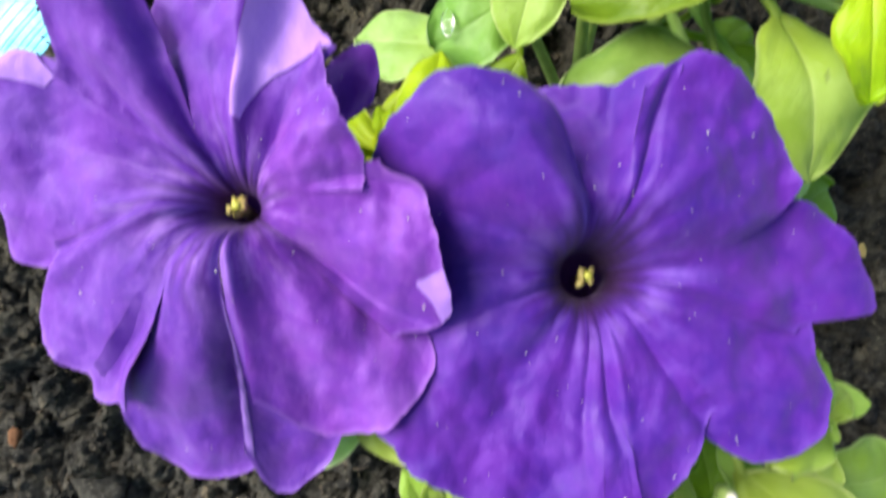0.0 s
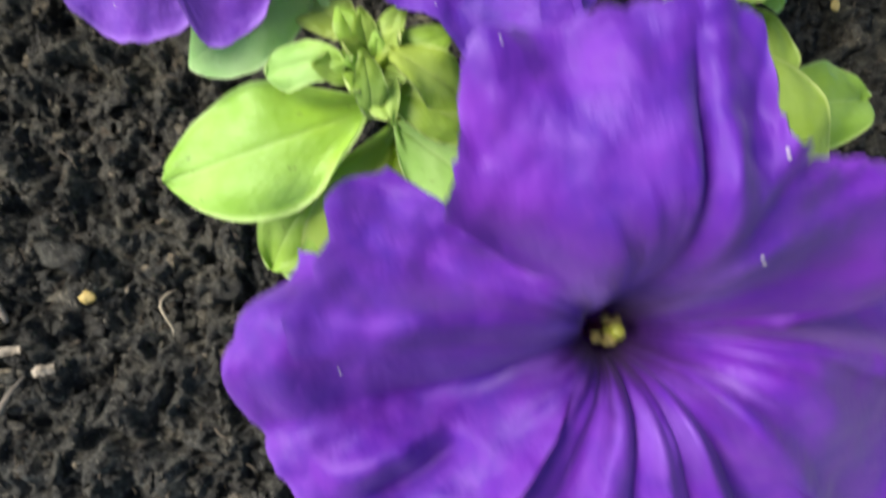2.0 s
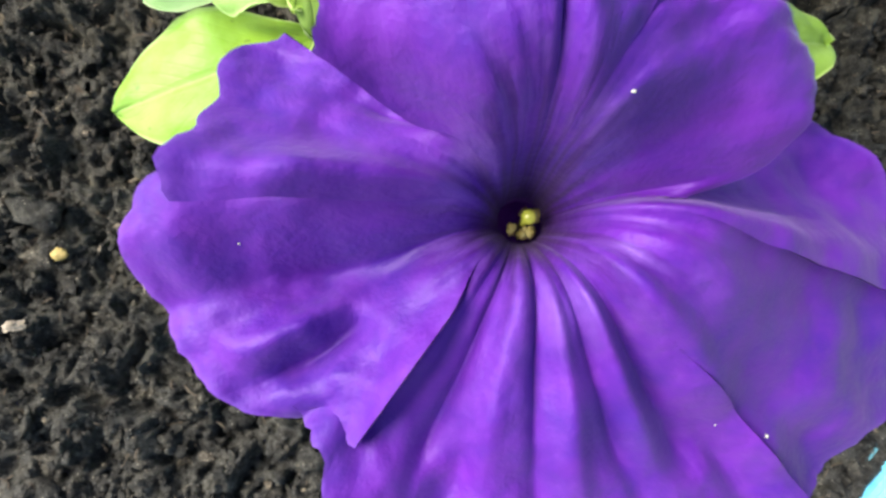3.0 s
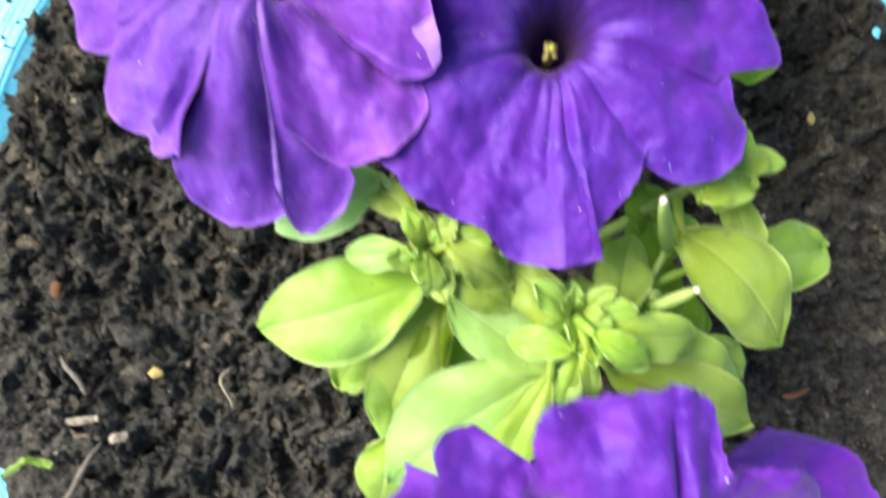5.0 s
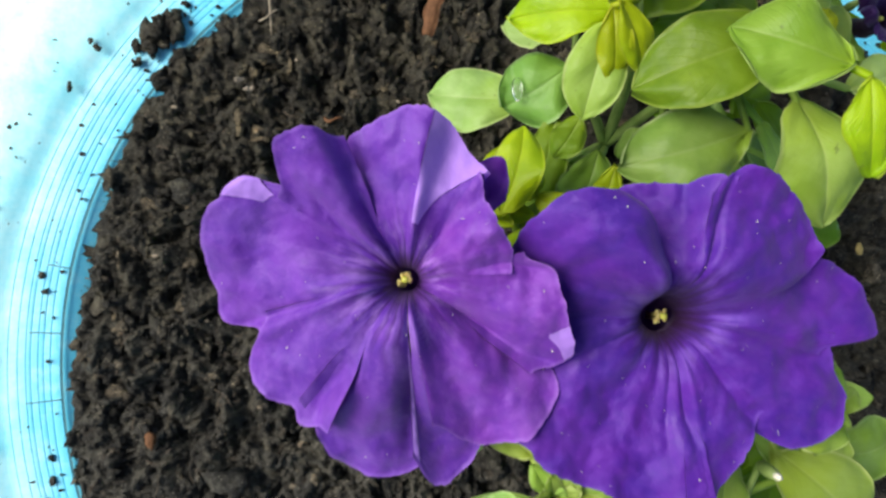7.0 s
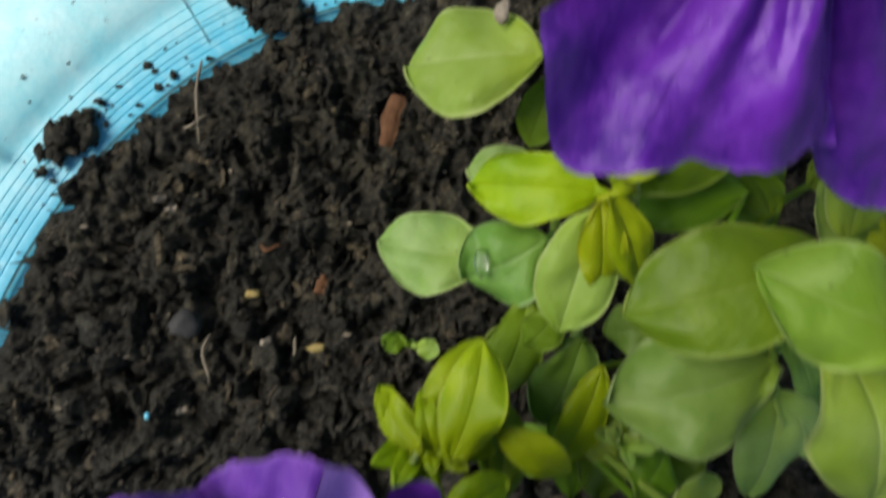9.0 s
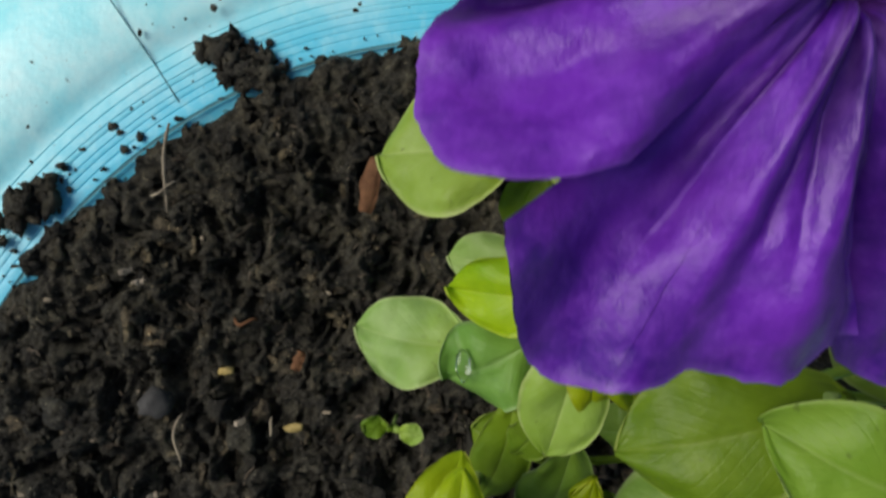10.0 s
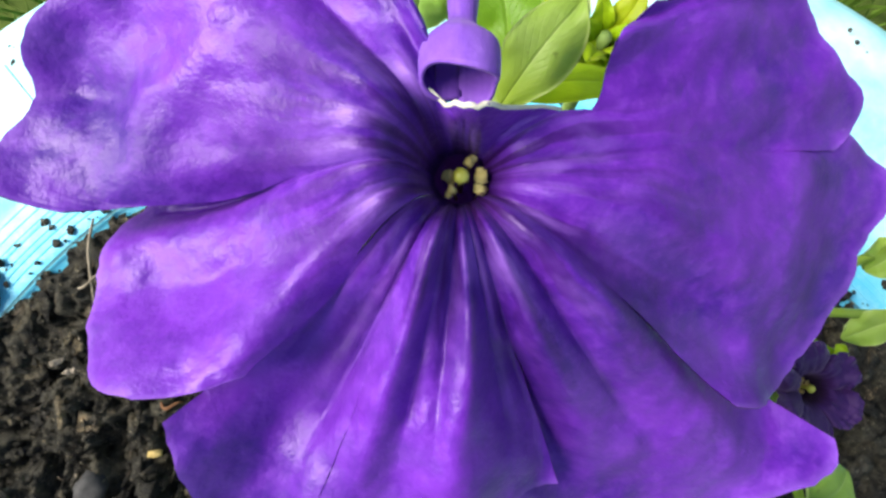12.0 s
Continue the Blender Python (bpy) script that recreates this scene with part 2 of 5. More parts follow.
def soil_material(name, lumps=False):
    m, nt, p = nodes_of(name)
    coarse = object_noise(nt, 90.0, 7.0, 0.75)
    fine = object_noise(nt, 380.0, 6.0, 0.8)
    c = ramp(nt, coarse, [(0.36, (0.010, 0.0085, 0.007)), (0.50, (0.029, 0.025, 0.019)), (0.62, (0.100, 0.086, 0.062))])
    c = mix(nt, ramp(nt, fine, [(0.47, (0, 0, 0)), (0.68, (0.8, 0.8, 0.8))]), c, (0.125, 0.110, 0.088))
    c = mix(nt, ramp(nt, object_noise(nt, 160.0, 3.0, 0.7), [(0.62, (0, 0, 0)), (0.72, (0.6, 0.6, 0.6))]), c, (0.085, 0.055, 0.035))
    c = mix(nt, ramp(nt, object_noise(nt, 900.0, 2.0), [(0.65, (0, 0, 0)), (0.72, (0.85, 0.85, 0.85))]), c, (0.34, 0.29, 0.21))
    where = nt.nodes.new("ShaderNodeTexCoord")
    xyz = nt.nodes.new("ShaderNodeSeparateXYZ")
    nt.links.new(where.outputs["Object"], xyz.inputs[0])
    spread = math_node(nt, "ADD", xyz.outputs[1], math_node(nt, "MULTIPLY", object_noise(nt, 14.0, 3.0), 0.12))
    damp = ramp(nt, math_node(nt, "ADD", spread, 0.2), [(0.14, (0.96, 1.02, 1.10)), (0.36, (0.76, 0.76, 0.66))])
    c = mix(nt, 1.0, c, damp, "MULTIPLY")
    c = mix(nt, 1.0, c, (1.50, 1.57, 1.62), "MULTIPLY")
    if lumps:
        geo = nt.nodes.new("ShaderNodeNewGeometry")
        tone = ramp(nt, geo.outputs["Random Per Island"], [(0.0, (0.55, 0.55, 0.55)), (0.6, (1.0, 0.98, 0.95)), (0.88, (1.7, 1.6, 1.45)), (1.0, (2.9, 2.5, 2.1))])
        c = mix(nt, 1.0, c, tone, "MULTIPLY")
    nt.links.new(c, p.inputs["Base Color"])
    p.inputs["Roughness"].default_value = 0.72
    p.inputs["Specular IOR Level"].default_value = 0.35
    h = math_node(nt, "ADD", object_noise(nt, 260.0, 6.0, 0.75), math_node(nt, "MULTIPLY", fine, 0.7))
    bump(nt, p, h, 1.0, 0.0045)
    return m


def tyre_paint_material(name):
    m, nt, p = nodes_of(name)
    patch = object_noise(nt, 28.0, 5.0, 0.65)
    c = ramp(nt, patch, [(0.36, (0.26, 0.80, 0.87)), (0.50, (0.42, 0.88, 0.92)), (0.66, (0.62, 0.93, 0.94))])
    where = nt.nodes.new("ShaderNodeTexCoord")
    flat = nt.nodes.new("ShaderNodeVectorMath")
    flat.operation = "MULTIPLY"
    flat.inputs[1].default_value = (1, 1, 0)
    nt.links.new(where.outputs["Object"], flat.inputs[0])
    span = nt.nodes.new("ShaderNodeVectorMath")
    span.operation = "LENGTH"
    nt.links.new(flat.outputs[0], span.inputs[0])
    # Sky glare painted in by radius: paint paler outward, deeper cyan at the bead.
    bead_shade = ramp(nt, math_node(nt, "ADD", span.outputs["Value"], math_node(nt, "MULTIPLY", patch, 0.02)), [(0.206, (0.9, 0.9, 0.9)), (0.232, (0, 0, 0))])
    c = mix(nt, bead_shade, c, (0.075, 0.58, 0.80))
    worn = ramp(nt, object_noise(nt, 150.0, 6.0, 0.7), [(0.50, (0, 0, 0)), (0.75, (0.45, 0.45, 0.45))])
    c = mix(nt, worn, c, (0.50, 0.84, 0.87))
    dirt = ramp(nt, object_noise(nt, 330.0, 4.0, 0.7), [(0.66, (0, 0, 0)), (0.74, (0.75, 0.75, 0.75))])
    c = mix(nt, dirt, c, (0.10, 0.17, 0.17))
    nt.links.new(c, p.inputs["Base Color"])
    p.inputs["Roughness"].default_value = 0.38
    bump(nt, p, object_noise(nt, 240.0, 5.0, 0.6), 0.25, 0.001)
    return m


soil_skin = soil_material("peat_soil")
lump_skin = soil_material("peat_lumps", True)
tyre_paint = tyre_paint_material("light_blue_paint")
groove_dark = plain_material("groove_grime", (0.05, 0.16, 0.19), (0.10, 0.30, 0.35), 0.7, 200.0)


def water_material(name):
    m, nt, p = nodes_of(name)
    p.inputs["Base Color"].default_value = (1, 1, 1, 1)
    p.inputs["Roughness"].default_value = 0.02
    p.inputs["IOR"].default_value = 1.33
    p.inputs["Transmission Weight"].default_value = 1.0
    return m


water = water_material("water")


# ---- helpers for building ----
def mesh_object(name, verts, faces, material, parent=None, label="", uvs=None, smooth=True, normals=None):
    me = bpy.data.meshes.new(name)
    me.from_pydata(verts, [], faces)
    me.materials.append(material)
    if smooth:
        me.polygons.foreach_set("use_smooth", [True] * len(me.polygons))
    if uvs is not None:
        layer = me.uv_layers.new(name="UVMap")
        index = np.empty(len(me.loops), dtype=np.int32)
        me.loops.foreach_get("vertex_index", index)
        layer.data.foreach_set("uv", np.asarray(uvs, dtype=np.float32)[index].ravel())
    me.update()
    if normals is not None:
        me.normals_split_custom_set_from_vertices([tuple(v) for v in normals])
    ob = new(name, me)
    if parent:
        ob.parent = parent
    if label:
        tagged(ob, label)
    return ob


def sheet(grid, thickness, uv):
    """A thin closed shell over a grid of points (rows x columns x 3), its lower side set back along the normals."""
    n, m, _ = grid.shape
    du = np.gradient(grid, axis=0)
    dv = np.gradient(grid, axis=1)
    nor = np.cross(du, dv)
    nor /= np.linalg.norm(nor, axis=2, keepdims=True) + 1e-12
    if nor[..., 2].mean() < 0:
        nor = -nor
    top, low = grid + nor * thickness / 2, grid - nor * thickness / 2
    verts = np.concatenate([top.reshape(-1, 3), low.reshape(-1, 3)])
    k = n * m
    flip = np.cross(du, dv)[..., 2].mean() < 0
    faces = []
    for i in range(n - 1):
        for j in range(m - 1):
            a, b, c, d = i * m + j, (i + 1) * m + j, (i + 1) * m + j + 1, i * m + j + 1
            q = (a, d, c, b) if flip else (a, b, c, d)
            faces.append(q)
            faces.append(tuple(k + x for x in reversed(q)))
    rim = [j for j in range(m)] + [i * m + m - 1 for i in range(1, n)]
    rim += [(n - 1) * m + j for j in range(m - 2, -1, -1)] + [i * m for i in range(n - 2, 0, -1)]
    for a, b in zip(rim, rim[1:] + rim[:1]):
        faces.append((a, b, k + b, k + a))
    uvs = np.concatenate([uv.reshape(-1, 2)] * 2)
    return verts, faces, uvs, np.concatenate([nor.reshape(-1, 3), -nor.reshape(-1, 3)])


def tube(points, radii, sides=8):
    """A round tube along points with a radius at each."""
    pts = [Vector(p) for p in points]
    verts, faces = [], []
    ref = Vector((0.31, 0.87, 0.2)).normalized()
    for i, p in enumerate(pts):
        d = (pts[min(i + 1, len(pts) - 1)] - pts[max(i - 1, 0)]).normalized()
        x = d.cross(ref).normalized()
        y = d.cross(x)
        for s in range(sides):
            a = 2 * math.pi * s / sides
            verts.append(p + (x * math.cos(a) + y * math.sin(a)) * radii[i])
    for i in range(len(pts) - 1):
        for s in range(sides):
            t = (s + 1) % sides
            faces.append((i * sides + s, i * sides + t, (i + 1) * sides + t, (i + 1) * sides + s))
    faces.append(tuple(reversed(range(sides))))
    faces.append(tuple(range((len(pts) - 1) * sides, len(pts) * sides)))
    return [tuple(v) for v in verts], faces


def curve_points(a, b, bend, steps=10):
    """Points on an arc from a to b that leaves a upwards."""
    a, b = Vector(a), Vector(b)
    mid = Vector((a.x * (1 - bend) + b.x * bend, a.y * (1 - bend) + b.y * bend, a.z * 0.35 + b.z * 0.65))
    return [(1 - t) ** 2 * a + 2 * t * (1 - t) * mid + t * t * b for t in (i / steps for i in range(steps + 1))]


def blob(centre, size, seed, rough=0.25, rings=6, sides=9):
    """An uneven rounded lump."""
    c = Vector(centre)
    verts, faces = [c + Vector((0, 0, size[2]))], []
    for i in range(1, rings):
        for s in range(sides):
            ph, th = math.pi * i / rings, 2 * math.pi * s / sides
            d = Vector((math.sin(ph) * math.cos(th), math.sin(ph) * math.sin(th), math.cos(ph)))
            k = 1 + rough * noise.noise(d * 1.7 + Vector((seed * 3.1, seed * 1.3, seed)))
            verts.append(c + Vector((d.x * size[0] * k, d.y * size[1] * k, d.z * size[2] * k)))
    verts.append(c - Vector((0, 0, size[2])))
    for s in range(sides):
        t = (s + 1) % sides
        faces.append((0, 1 + s, 1 + t))
        for i in range(rings - 2):
            a = 1 + i * sides
            faces.append((a + s, a + sides + s, a + sides + t, a + t))
        a = 1 + (rings - 2) * sides
        faces.append((a + s, len(verts) - 1, a + t))
    return [tuple(v) for v in verts], faces


def joined(pieces):
    verts, faces = [], []
    for v, f in pieces:
        k = len(verts)
        verts += v
        faces += [tuple(i + k for i in q) for q in f]
    return verts, faces


def turned(angle):
    return (angle + 180.0) % 360.0 - 180.0


# ---- ground, tyre and soil ----
TYRE_X, TYRE_Y = 0.0104, -0.0069


def revolve(name, profile, material, parent, label="", steps=180, wobble=0.0):
    verts, faces = [], []
    n = len(profile)
    for s in range(steps):
        a = 2 * math.pi * s / steps
        k = wobble * math.sin(3 * a + 1.0) + wobble * 0.6 * math.sin(7 * a)
        for r, z in profile:
            verts.append(((r + k) * math.cos(a), (r + k) * math.sin(a), z))
    for s in range(steps):
        t = (s + 1) % steps
        for i in range(n - 1):
            faces.append((s * n + i, t * n + i, t * n + i + 1, s * n + i + 1))
    return mesh_object(name, verts, faces, material, parent, label)


GROUND_Z = -0.175
ground_rings = [0.0, 0.24, 0.32, 0.5, 1.0, 3.0, 12.0, 60.0, 400.0, 3000.0]
gv = [(TYRE_X, TYRE_Y, GROUND_Z)]
gf = []
for gi, gr in enumerate(ground_rings[1:]):
    for s in range(48):
        a = 2 * math.pi * s / 48
        bumpy = 0.012 * noise.noise(Vector((math.cos(a) * gr * 4, math.sin(a) * gr * 4, 2.0))) if gr < 5 else 0.0
        gv.append((TYRE_X + gr * math.cos(a), TYRE_Y + gr * math.sin(a), GROUND_Z + bumpy))
for s in range(48):
    t = (s + 1) % 48
    gf.append((0, 1 + s, 1 + t))
    for gi in range(len(ground_rings) - 2):
        a = 1 + gi * 48
        gf.append((a + s, a + 48 + s, a + 48 + t, a + t))
lawn_skin = plain_material("lawn_skin", (0.05, 0.085, 0.014), (0.13, 0.18, 0.035), 0.9, 35.0, 0.2, 300.0)
tagged(mesh_object("ground", gv, gf, lawn_skin), "short green grass lawn around the painted tyre", "lawn", kind="structure")
rng = random.Random(5)
pieces = []
for _ in range(5200):
    a = rng.uniform(0, 2 * math.pi)
    r = 0.287 + 0.22 * rng.random() ** 1.3
    x, y = TYRE_X + r * math.cos(a), TYRE_Y + r * math.sin(a)
    h, w, d = rng.uniform(0.03, 0.085), rng.uniform(0.001, 0.002), rng.uniform(0, 6.28)
    lx, ly = rng.uniform(-0.03, 0.03), rng.uniform(-0.03, 0.03)
    sx, sy = w * math.cos(d), w * math.sin(d)
    z = GROUND_Z - 0.006
    pieces.append(([(x - sx, y - sy, z), (x + sx, y + sy, z), (x + sx * .8 + lx * .4, y + sy * .8 + ly * .4, z + h * .6),
                    (x - sx * .8 + lx * .4, y - sy * .8 + ly * .4, z + h * .6), (x + lx, y + ly, z + h)],
                   [(0, 1, 2, 3), (3, 2, 4)]))
v, f = joined(pieces)
tagged(mesh_object("grass", v, f, grass_skin), "green grass blades beside the tyre", "grass", kind="stuff")

tyre = new("tyre_planter")
tyre.location = (TYRE_X, TYRE_Y, 0)
tagged(tyre, "old car tyre painted light blue and used as a flower bed", "planter")
side = [(0.172, -0.045), (0.176, -0.020), (0.182, -0.010), (0.188, -0.0062), (0.1915, -0.0052)]
for i, r in enumerate((0.1945, 0.1972, 0.1993, 0.2022, 0.2040, 0.2072, 0.2110)):
    z = -0.0050 + 0.00022 * i
    side += [(r - 0.0004, z), (r, z), (r + 0.00012, z - 0.00030), (r + 0.00026, z - 0.00030), (r + 0.00038, z), (r + 0.0008, z)]
side += [(0.2150, -0.0034), (0.2172, -0.0020), (0.222, -0.0004), (0.230, 0.0012), (0.240, 0.0018), (0.250, 0.0010), (0.260, -0.0020), (0.268, -0.0062),
         (0.275, -0.012), (0.280, -0.021), (0.2825, -0.032)]
revolve("sidewall", side, tyre_paint, tyre, "light blue painted rubber sidewall with fine rings", 240, 0.0006)
revolve("tread", [(0.2827, -0.032), (0.285, -0.05), (0.2855, -0.09), (0.285, -0.13), (0.2827, -0.150), (0.280, -0.162), (0.270, -0.176),
                  (0.230, -0.183)], tyre_paint, tyre, "light blue painted tread", 120)
revolve("bead_groove", [(0.1893, -0.0042), (0.1899, -0.0049), (0.1905, -0.0042)], groove_dark, tyre, "dark groove", 180, 0.0006)
for a, r0, r1 in ((120.5, 0.1975, 0.250), (176, 0.190, 0.203), (168, 0.191, 0.200), (184, 0.190, 0.204), (62, 0.192, 0.236)):
    pts = []
    for i in range(9):
        r = r0 + (r1 - r0) * i / 8
        z = -0.0049 + 0.075 * (r - 0.1945) if r < 0.2110 else (-0.0036 + (r - 0.211) * 0.28)
        pts.append((r * math.cos(radians(a)), r * math.sin(radians(a)), z))
    tv, tf = tube(pts, [0.00028] * 9, 5)
    mesh_object("mould_line", tv, tf, groove_dark, tyre)

# soil: a rough bed inside the tyre
N = 620
R_SOIL = 0.204


RIM_ANGLE = (0, 60, 90, 116, 142, 157, 170, 180, 195, 215, 260, 300, 360)
RIM_REACH = (0.192, 0.192, 0.192, 0.1875, 0.1935, 0.1870, 0.1845, 0.186, 0.1910, 0.200, 0.204, 0.198, 0.192)


def soil_height(x, y):
    p = Vector((x, y, 0))
    r = math.hypot(x - TYRE_X, y - TYRE_Y)
    h = 0.0040 * noise.noise(p * 22) + 0.0075 * noise.noise(p * 62 + Vector((3, 1, 0)))
    warp = Vector((noise.noise(p * 90), noise.noise(p * 90 + Vector((7, 7, 0))), 0)) * 0.006
    lump = noise.noise((p + warp) * 120 + Vector((9, 4, 2)))
    h += 0.0095 * max(-0.45, lump) + 0.0070 * (0.3 - abs(noise.noise((p + warp) * 175 + Vector((5, 2, 7)))))
    crumb = noise.noise((p + warp * 0.5) * 390 + Vector((1, 8, 5)))
    h += 0.0030 * crumb + 0.0016 * noise.noise(p * 820) - 0.002
    h *= 1.0 - 0.6 * min(1.0, max(0.0, (r - 0.165) / 0.02))
    a = math.degrees(math.atan2(y - TYRE_Y, x - TYRE_X)) % 360
    edge = float(np.interp(a, RIM_ANGLE, RIM_REACH)) + 0.0022 * noise.noise(p * 120)
    return h - 0.0025 - 0.007 * min(1.6, max(0.0, (r - edge + 0.003) / 0.005))


ys, xs = np.meshgrid(np.linspace(-R_SOIL, R_SOIL, N), np.linspace(-R_SOIL, R_SOIL, N), indexing="ij")
keep = (xs ** 2 + ys ** 2) <= R_SOIL ** 2
index = -np.ones((N, N), dtype=int)
index[keep] = np.arange(keep.sum())
sv = [(x + TYRE_X, y + TYRE_Y, soil_height(x + TYRE_X, y + TYRE_Y)) for x, y in zip(xs[keep], ys[keep])]
sf = []
for i in range(N - 1):
    for j in range(N - 1):
        q = (index[i, j], index[i, j + 1], index[i + 1, j + 1], index[i + 1, j])
        if min(q) >= 0:
            sf.append(tuple(int(k) for k in q))
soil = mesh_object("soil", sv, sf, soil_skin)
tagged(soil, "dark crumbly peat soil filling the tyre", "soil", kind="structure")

rng = random.Random(11)
pieces = []
for k in range(11500):
    a, r = rng.uniform(0, 2 * math.pi), 0.190 * math.sqrt(rng.random())
    x, y = TYRE_X + r * math.cos(a), TYRE_Y + r * math.sin(a)
    s = 0.00028 + 0.0024 * rng.random() ** 4.0
    flat = rng.uniform(.5, .9)
    many = (6, 9) if s > 0.0014 else (4, 6)
    pieces.append(blob((x, y, soil_height(x, y) - s * 0.05), (s * rng.uniform(.5, 1.8), s * rng.uniform(.5, 1.8), s * flat), k * 0.37, 1.9, *many))
v, f = joined(pieces)
tagged(mesh_object("soil_clods", v, f, lump_skin), "small crumbly lumps of dark peat", "soil lumps", kind="stuff")

rng = random.Random(23)
pieces = []
for k in range(900):
    a, r = rng.uniform(0, 2 * math.pi), 0.188 * math.sqrt(rng.random())
    x, y = TYRE_X + r * math.cos(a), TYRE_Y + r * math.sin(a)
    l, d = 0.0015 + 0.0085 * rng.random() ** 2, rng.uniform(0, 6.28)
    z = soil_height(x, y) + 0.001
    pts = [(x + l * q * math.cos(d + 0.5 * q), y + l * q * math.sin(d + 0.5 * q), z + 0.0012 * math.sin(3 * q + k)) for q in (-.5, -.2, .1, .5)]
    w = rng.uniform(0.00010, 0.00026)
    pieces.append(tube(pts, [w, w * 1.2, w, w * 0.6], 4))
v, f = joined(pieces)
tagged(mesh_object("peat_fibres", v, f, peat_fibre), "thin dry brown peat fibres on the soil", "fibres", kind="stuff")

rng = random.Random(31)
pieces = []
for k in range(60):
    a, r = rng.uniform(0, 2 * math.pi), 0.186 * math.sqrt(rng.random())
    x, y = TYRE_X + r * math.cos(a), TYRE_Y + r * math.sin(a)
    s = rng.uniform(0.0004, 0.0012)
    pieces.append(blob((x, y, soil_height(x, y) + s * 0.8), (s * rng.uniform(.6, 1.8), s * rng.uniform(.6, 1.4), s * 0.6), k * 0.7, 0.8, 4, 6))
v, f = joined(pieces)
tagged(mesh_object("pale_crumbs", v, f, dry_straw, smooth=False), "scattered pale wood crumbs in the soil", "crumbs", kind="stuff")

rng = random.Random(47)
pieces = []
for k in range(620):
    a = radians(rng.uniform(20, 250))
    r = 0.192 + 0.070 * rng.random() ** 1.5
    s = 0.0003 + 0.0012 * rng.random() ** 3
    z = -0.0046 if r < 0.216 else (0.0006 if r < 0.252 else -0.0010)
    pieces.append(blob((TYRE_X + r * math.cos(a), TYRE_Y + r * math.sin(a), z + s * 0.4),
                       (s * rng.uniform(.7, 1.8), s * rng.uniform(.7, 1.5), s * 0.7), k * 0.9, 0.9, 4, 6))
for k in range(230):
    cx, cy, ux, uy, sx, sy = ((-0.1390, 0.1300, 0.75, 0.66, 0.0060, 0.0026) if k < 80 else (-0.0660, 0.1720, 0.85, -0.50, 0.0075, 0.0040))
    g, h = rng.gauss(0, sx), rng.gauss(0, sy)
    x, y, s = cx + g * ux - h * uy, cy + g * uy + h * ux, 0.0005 + 0.0026 * rng.random() ** 2.2
    pieces.append(blob((x, y, -0.0035 + s * 0.5 + 0.003 * math.exp(-(g / sx) ** 2 - (h / sy) ** 2)), (s * rng.uniform(.6, 1.6), s * rng.uniform(.6, 1.6), s * 0.9), k * 1.9, 1.4, 5, 8))
v, f = joined(pieces)
tagged(mesh_object("soil_crumbs", v, f, soil_skin), "dark soil crumbs spilled on the blue tyre", "crumbs", kind="stuff")


# single bits on the soil
def twig(name, label, a, b, radius, material, bow=0.0015):
    a, b = Vector(a), Vector(b)
    s = (b - a).cross(Vector((0, 0, 1))).normalized()
    pts = [a.lerp(b, t) + s * bow * math.sin(t * 5) + Vector((0, 0, 0.002 * math.sin(t * math.pi))) for t in (i / 7 for i in range(8))]
    tv, tf = tube(pts, [radius * k for k in (0.7, 1.1, 1.0, 1.25, 0.95, 1.1, 0.8, 0.5)], 6)
    return tagged(mesh_object(name, tv, tf, material), label, name.replace("_", " "))


def flake(name, label, a, b, width, thick, material, seed):
    """A flat splinter with ragged edges."""
    a, b = Vector(a), Vector(b)
    d = (b - a).normalized()
    side = d.cross(Vector((0, 0, 1))).normalized()
    grid, uv = np.zeros((15, 6, 3)), np.zeros((15, 6, 2))
    for i in range(15):
        s = i / 14
        for j in range(6):
            t = -1 + 2 * j / 5
            w = width / 2 * (0.45 + 0.55 * math.sin(math.pi * min(1.0, 0.12 + s * 0.8))) * (1 + 0.45 * noise.noise(Vector((s * 4, seed, t * 0.6))))
            z = 0.0012 * math.sin(3 * s + seed) + 0.0008 * noise.noise(Vector((s * 5, t * 2, seed))) - 0.25 * width * t * t
            grid[i, j] = a.lerp(b, s) + side * t * w + Vector((0, 0, z + 0.0008))
            uv[i, j] = (s, j / 5)
    fv, ff, fu, fn = sheet(grid, thick, uv)
    return tagged(mesh_object(name, [tuple(q) for q in fv], ff, material, uvs=fu), label, name.replace("_", " "))


flake("bark_strip", "reddish brown strip of bark on the soil", (-0.0225, 0.1405, 0.004), (-0.0275, 0.1235, 0.004), 0.0058, 0.0010, bark_chip, 1.0)
twig("straw", "dry pale straw lying from the tyre onto the soil", (-0.0898, 0.1540, 0.004), (-0.0914, 0.1250, 0.004), 0.0005, dry_straw, 0.0006)
twig("straw", "short pale root crossing the straw", (-0.0955, 0.1305, 0.005), (-0.0865, 0.1345, 0.005), 0.0004, dry_straw, 0.0008)
twig("straw", "thin yellowish straw on the soil", (-0.0872, 0.0605, 0.003), (-0.0892, 0.0440, 0.003), 0.0005, dry_straw)
twig("straw", "short reddish straw on the soil", (-0.0700, 0.0905, 0.003), (-0.0630, 0.0885, 0.003), 0.0006, bark_chip)
twig("twig", "grey dry twig on the soil", (-0.142, -0.124, 0.003), (-0.118, -0.092, 0.004), 0.0011, grey_twig, 0.002)
twig("twig", "grey dry twig on the soil", (-0.1262, -0.0740, 0.004), (-0.136, -0.060, 0.003), 0.0010, grey_twig, 0.001)
twig("root_fibre", "curled pale root fibre on the soil", (-0.0735, -0.064, 0.004), (-0.0765, -0.078, 0.003), 0.0005, dry_straw, 0.003)
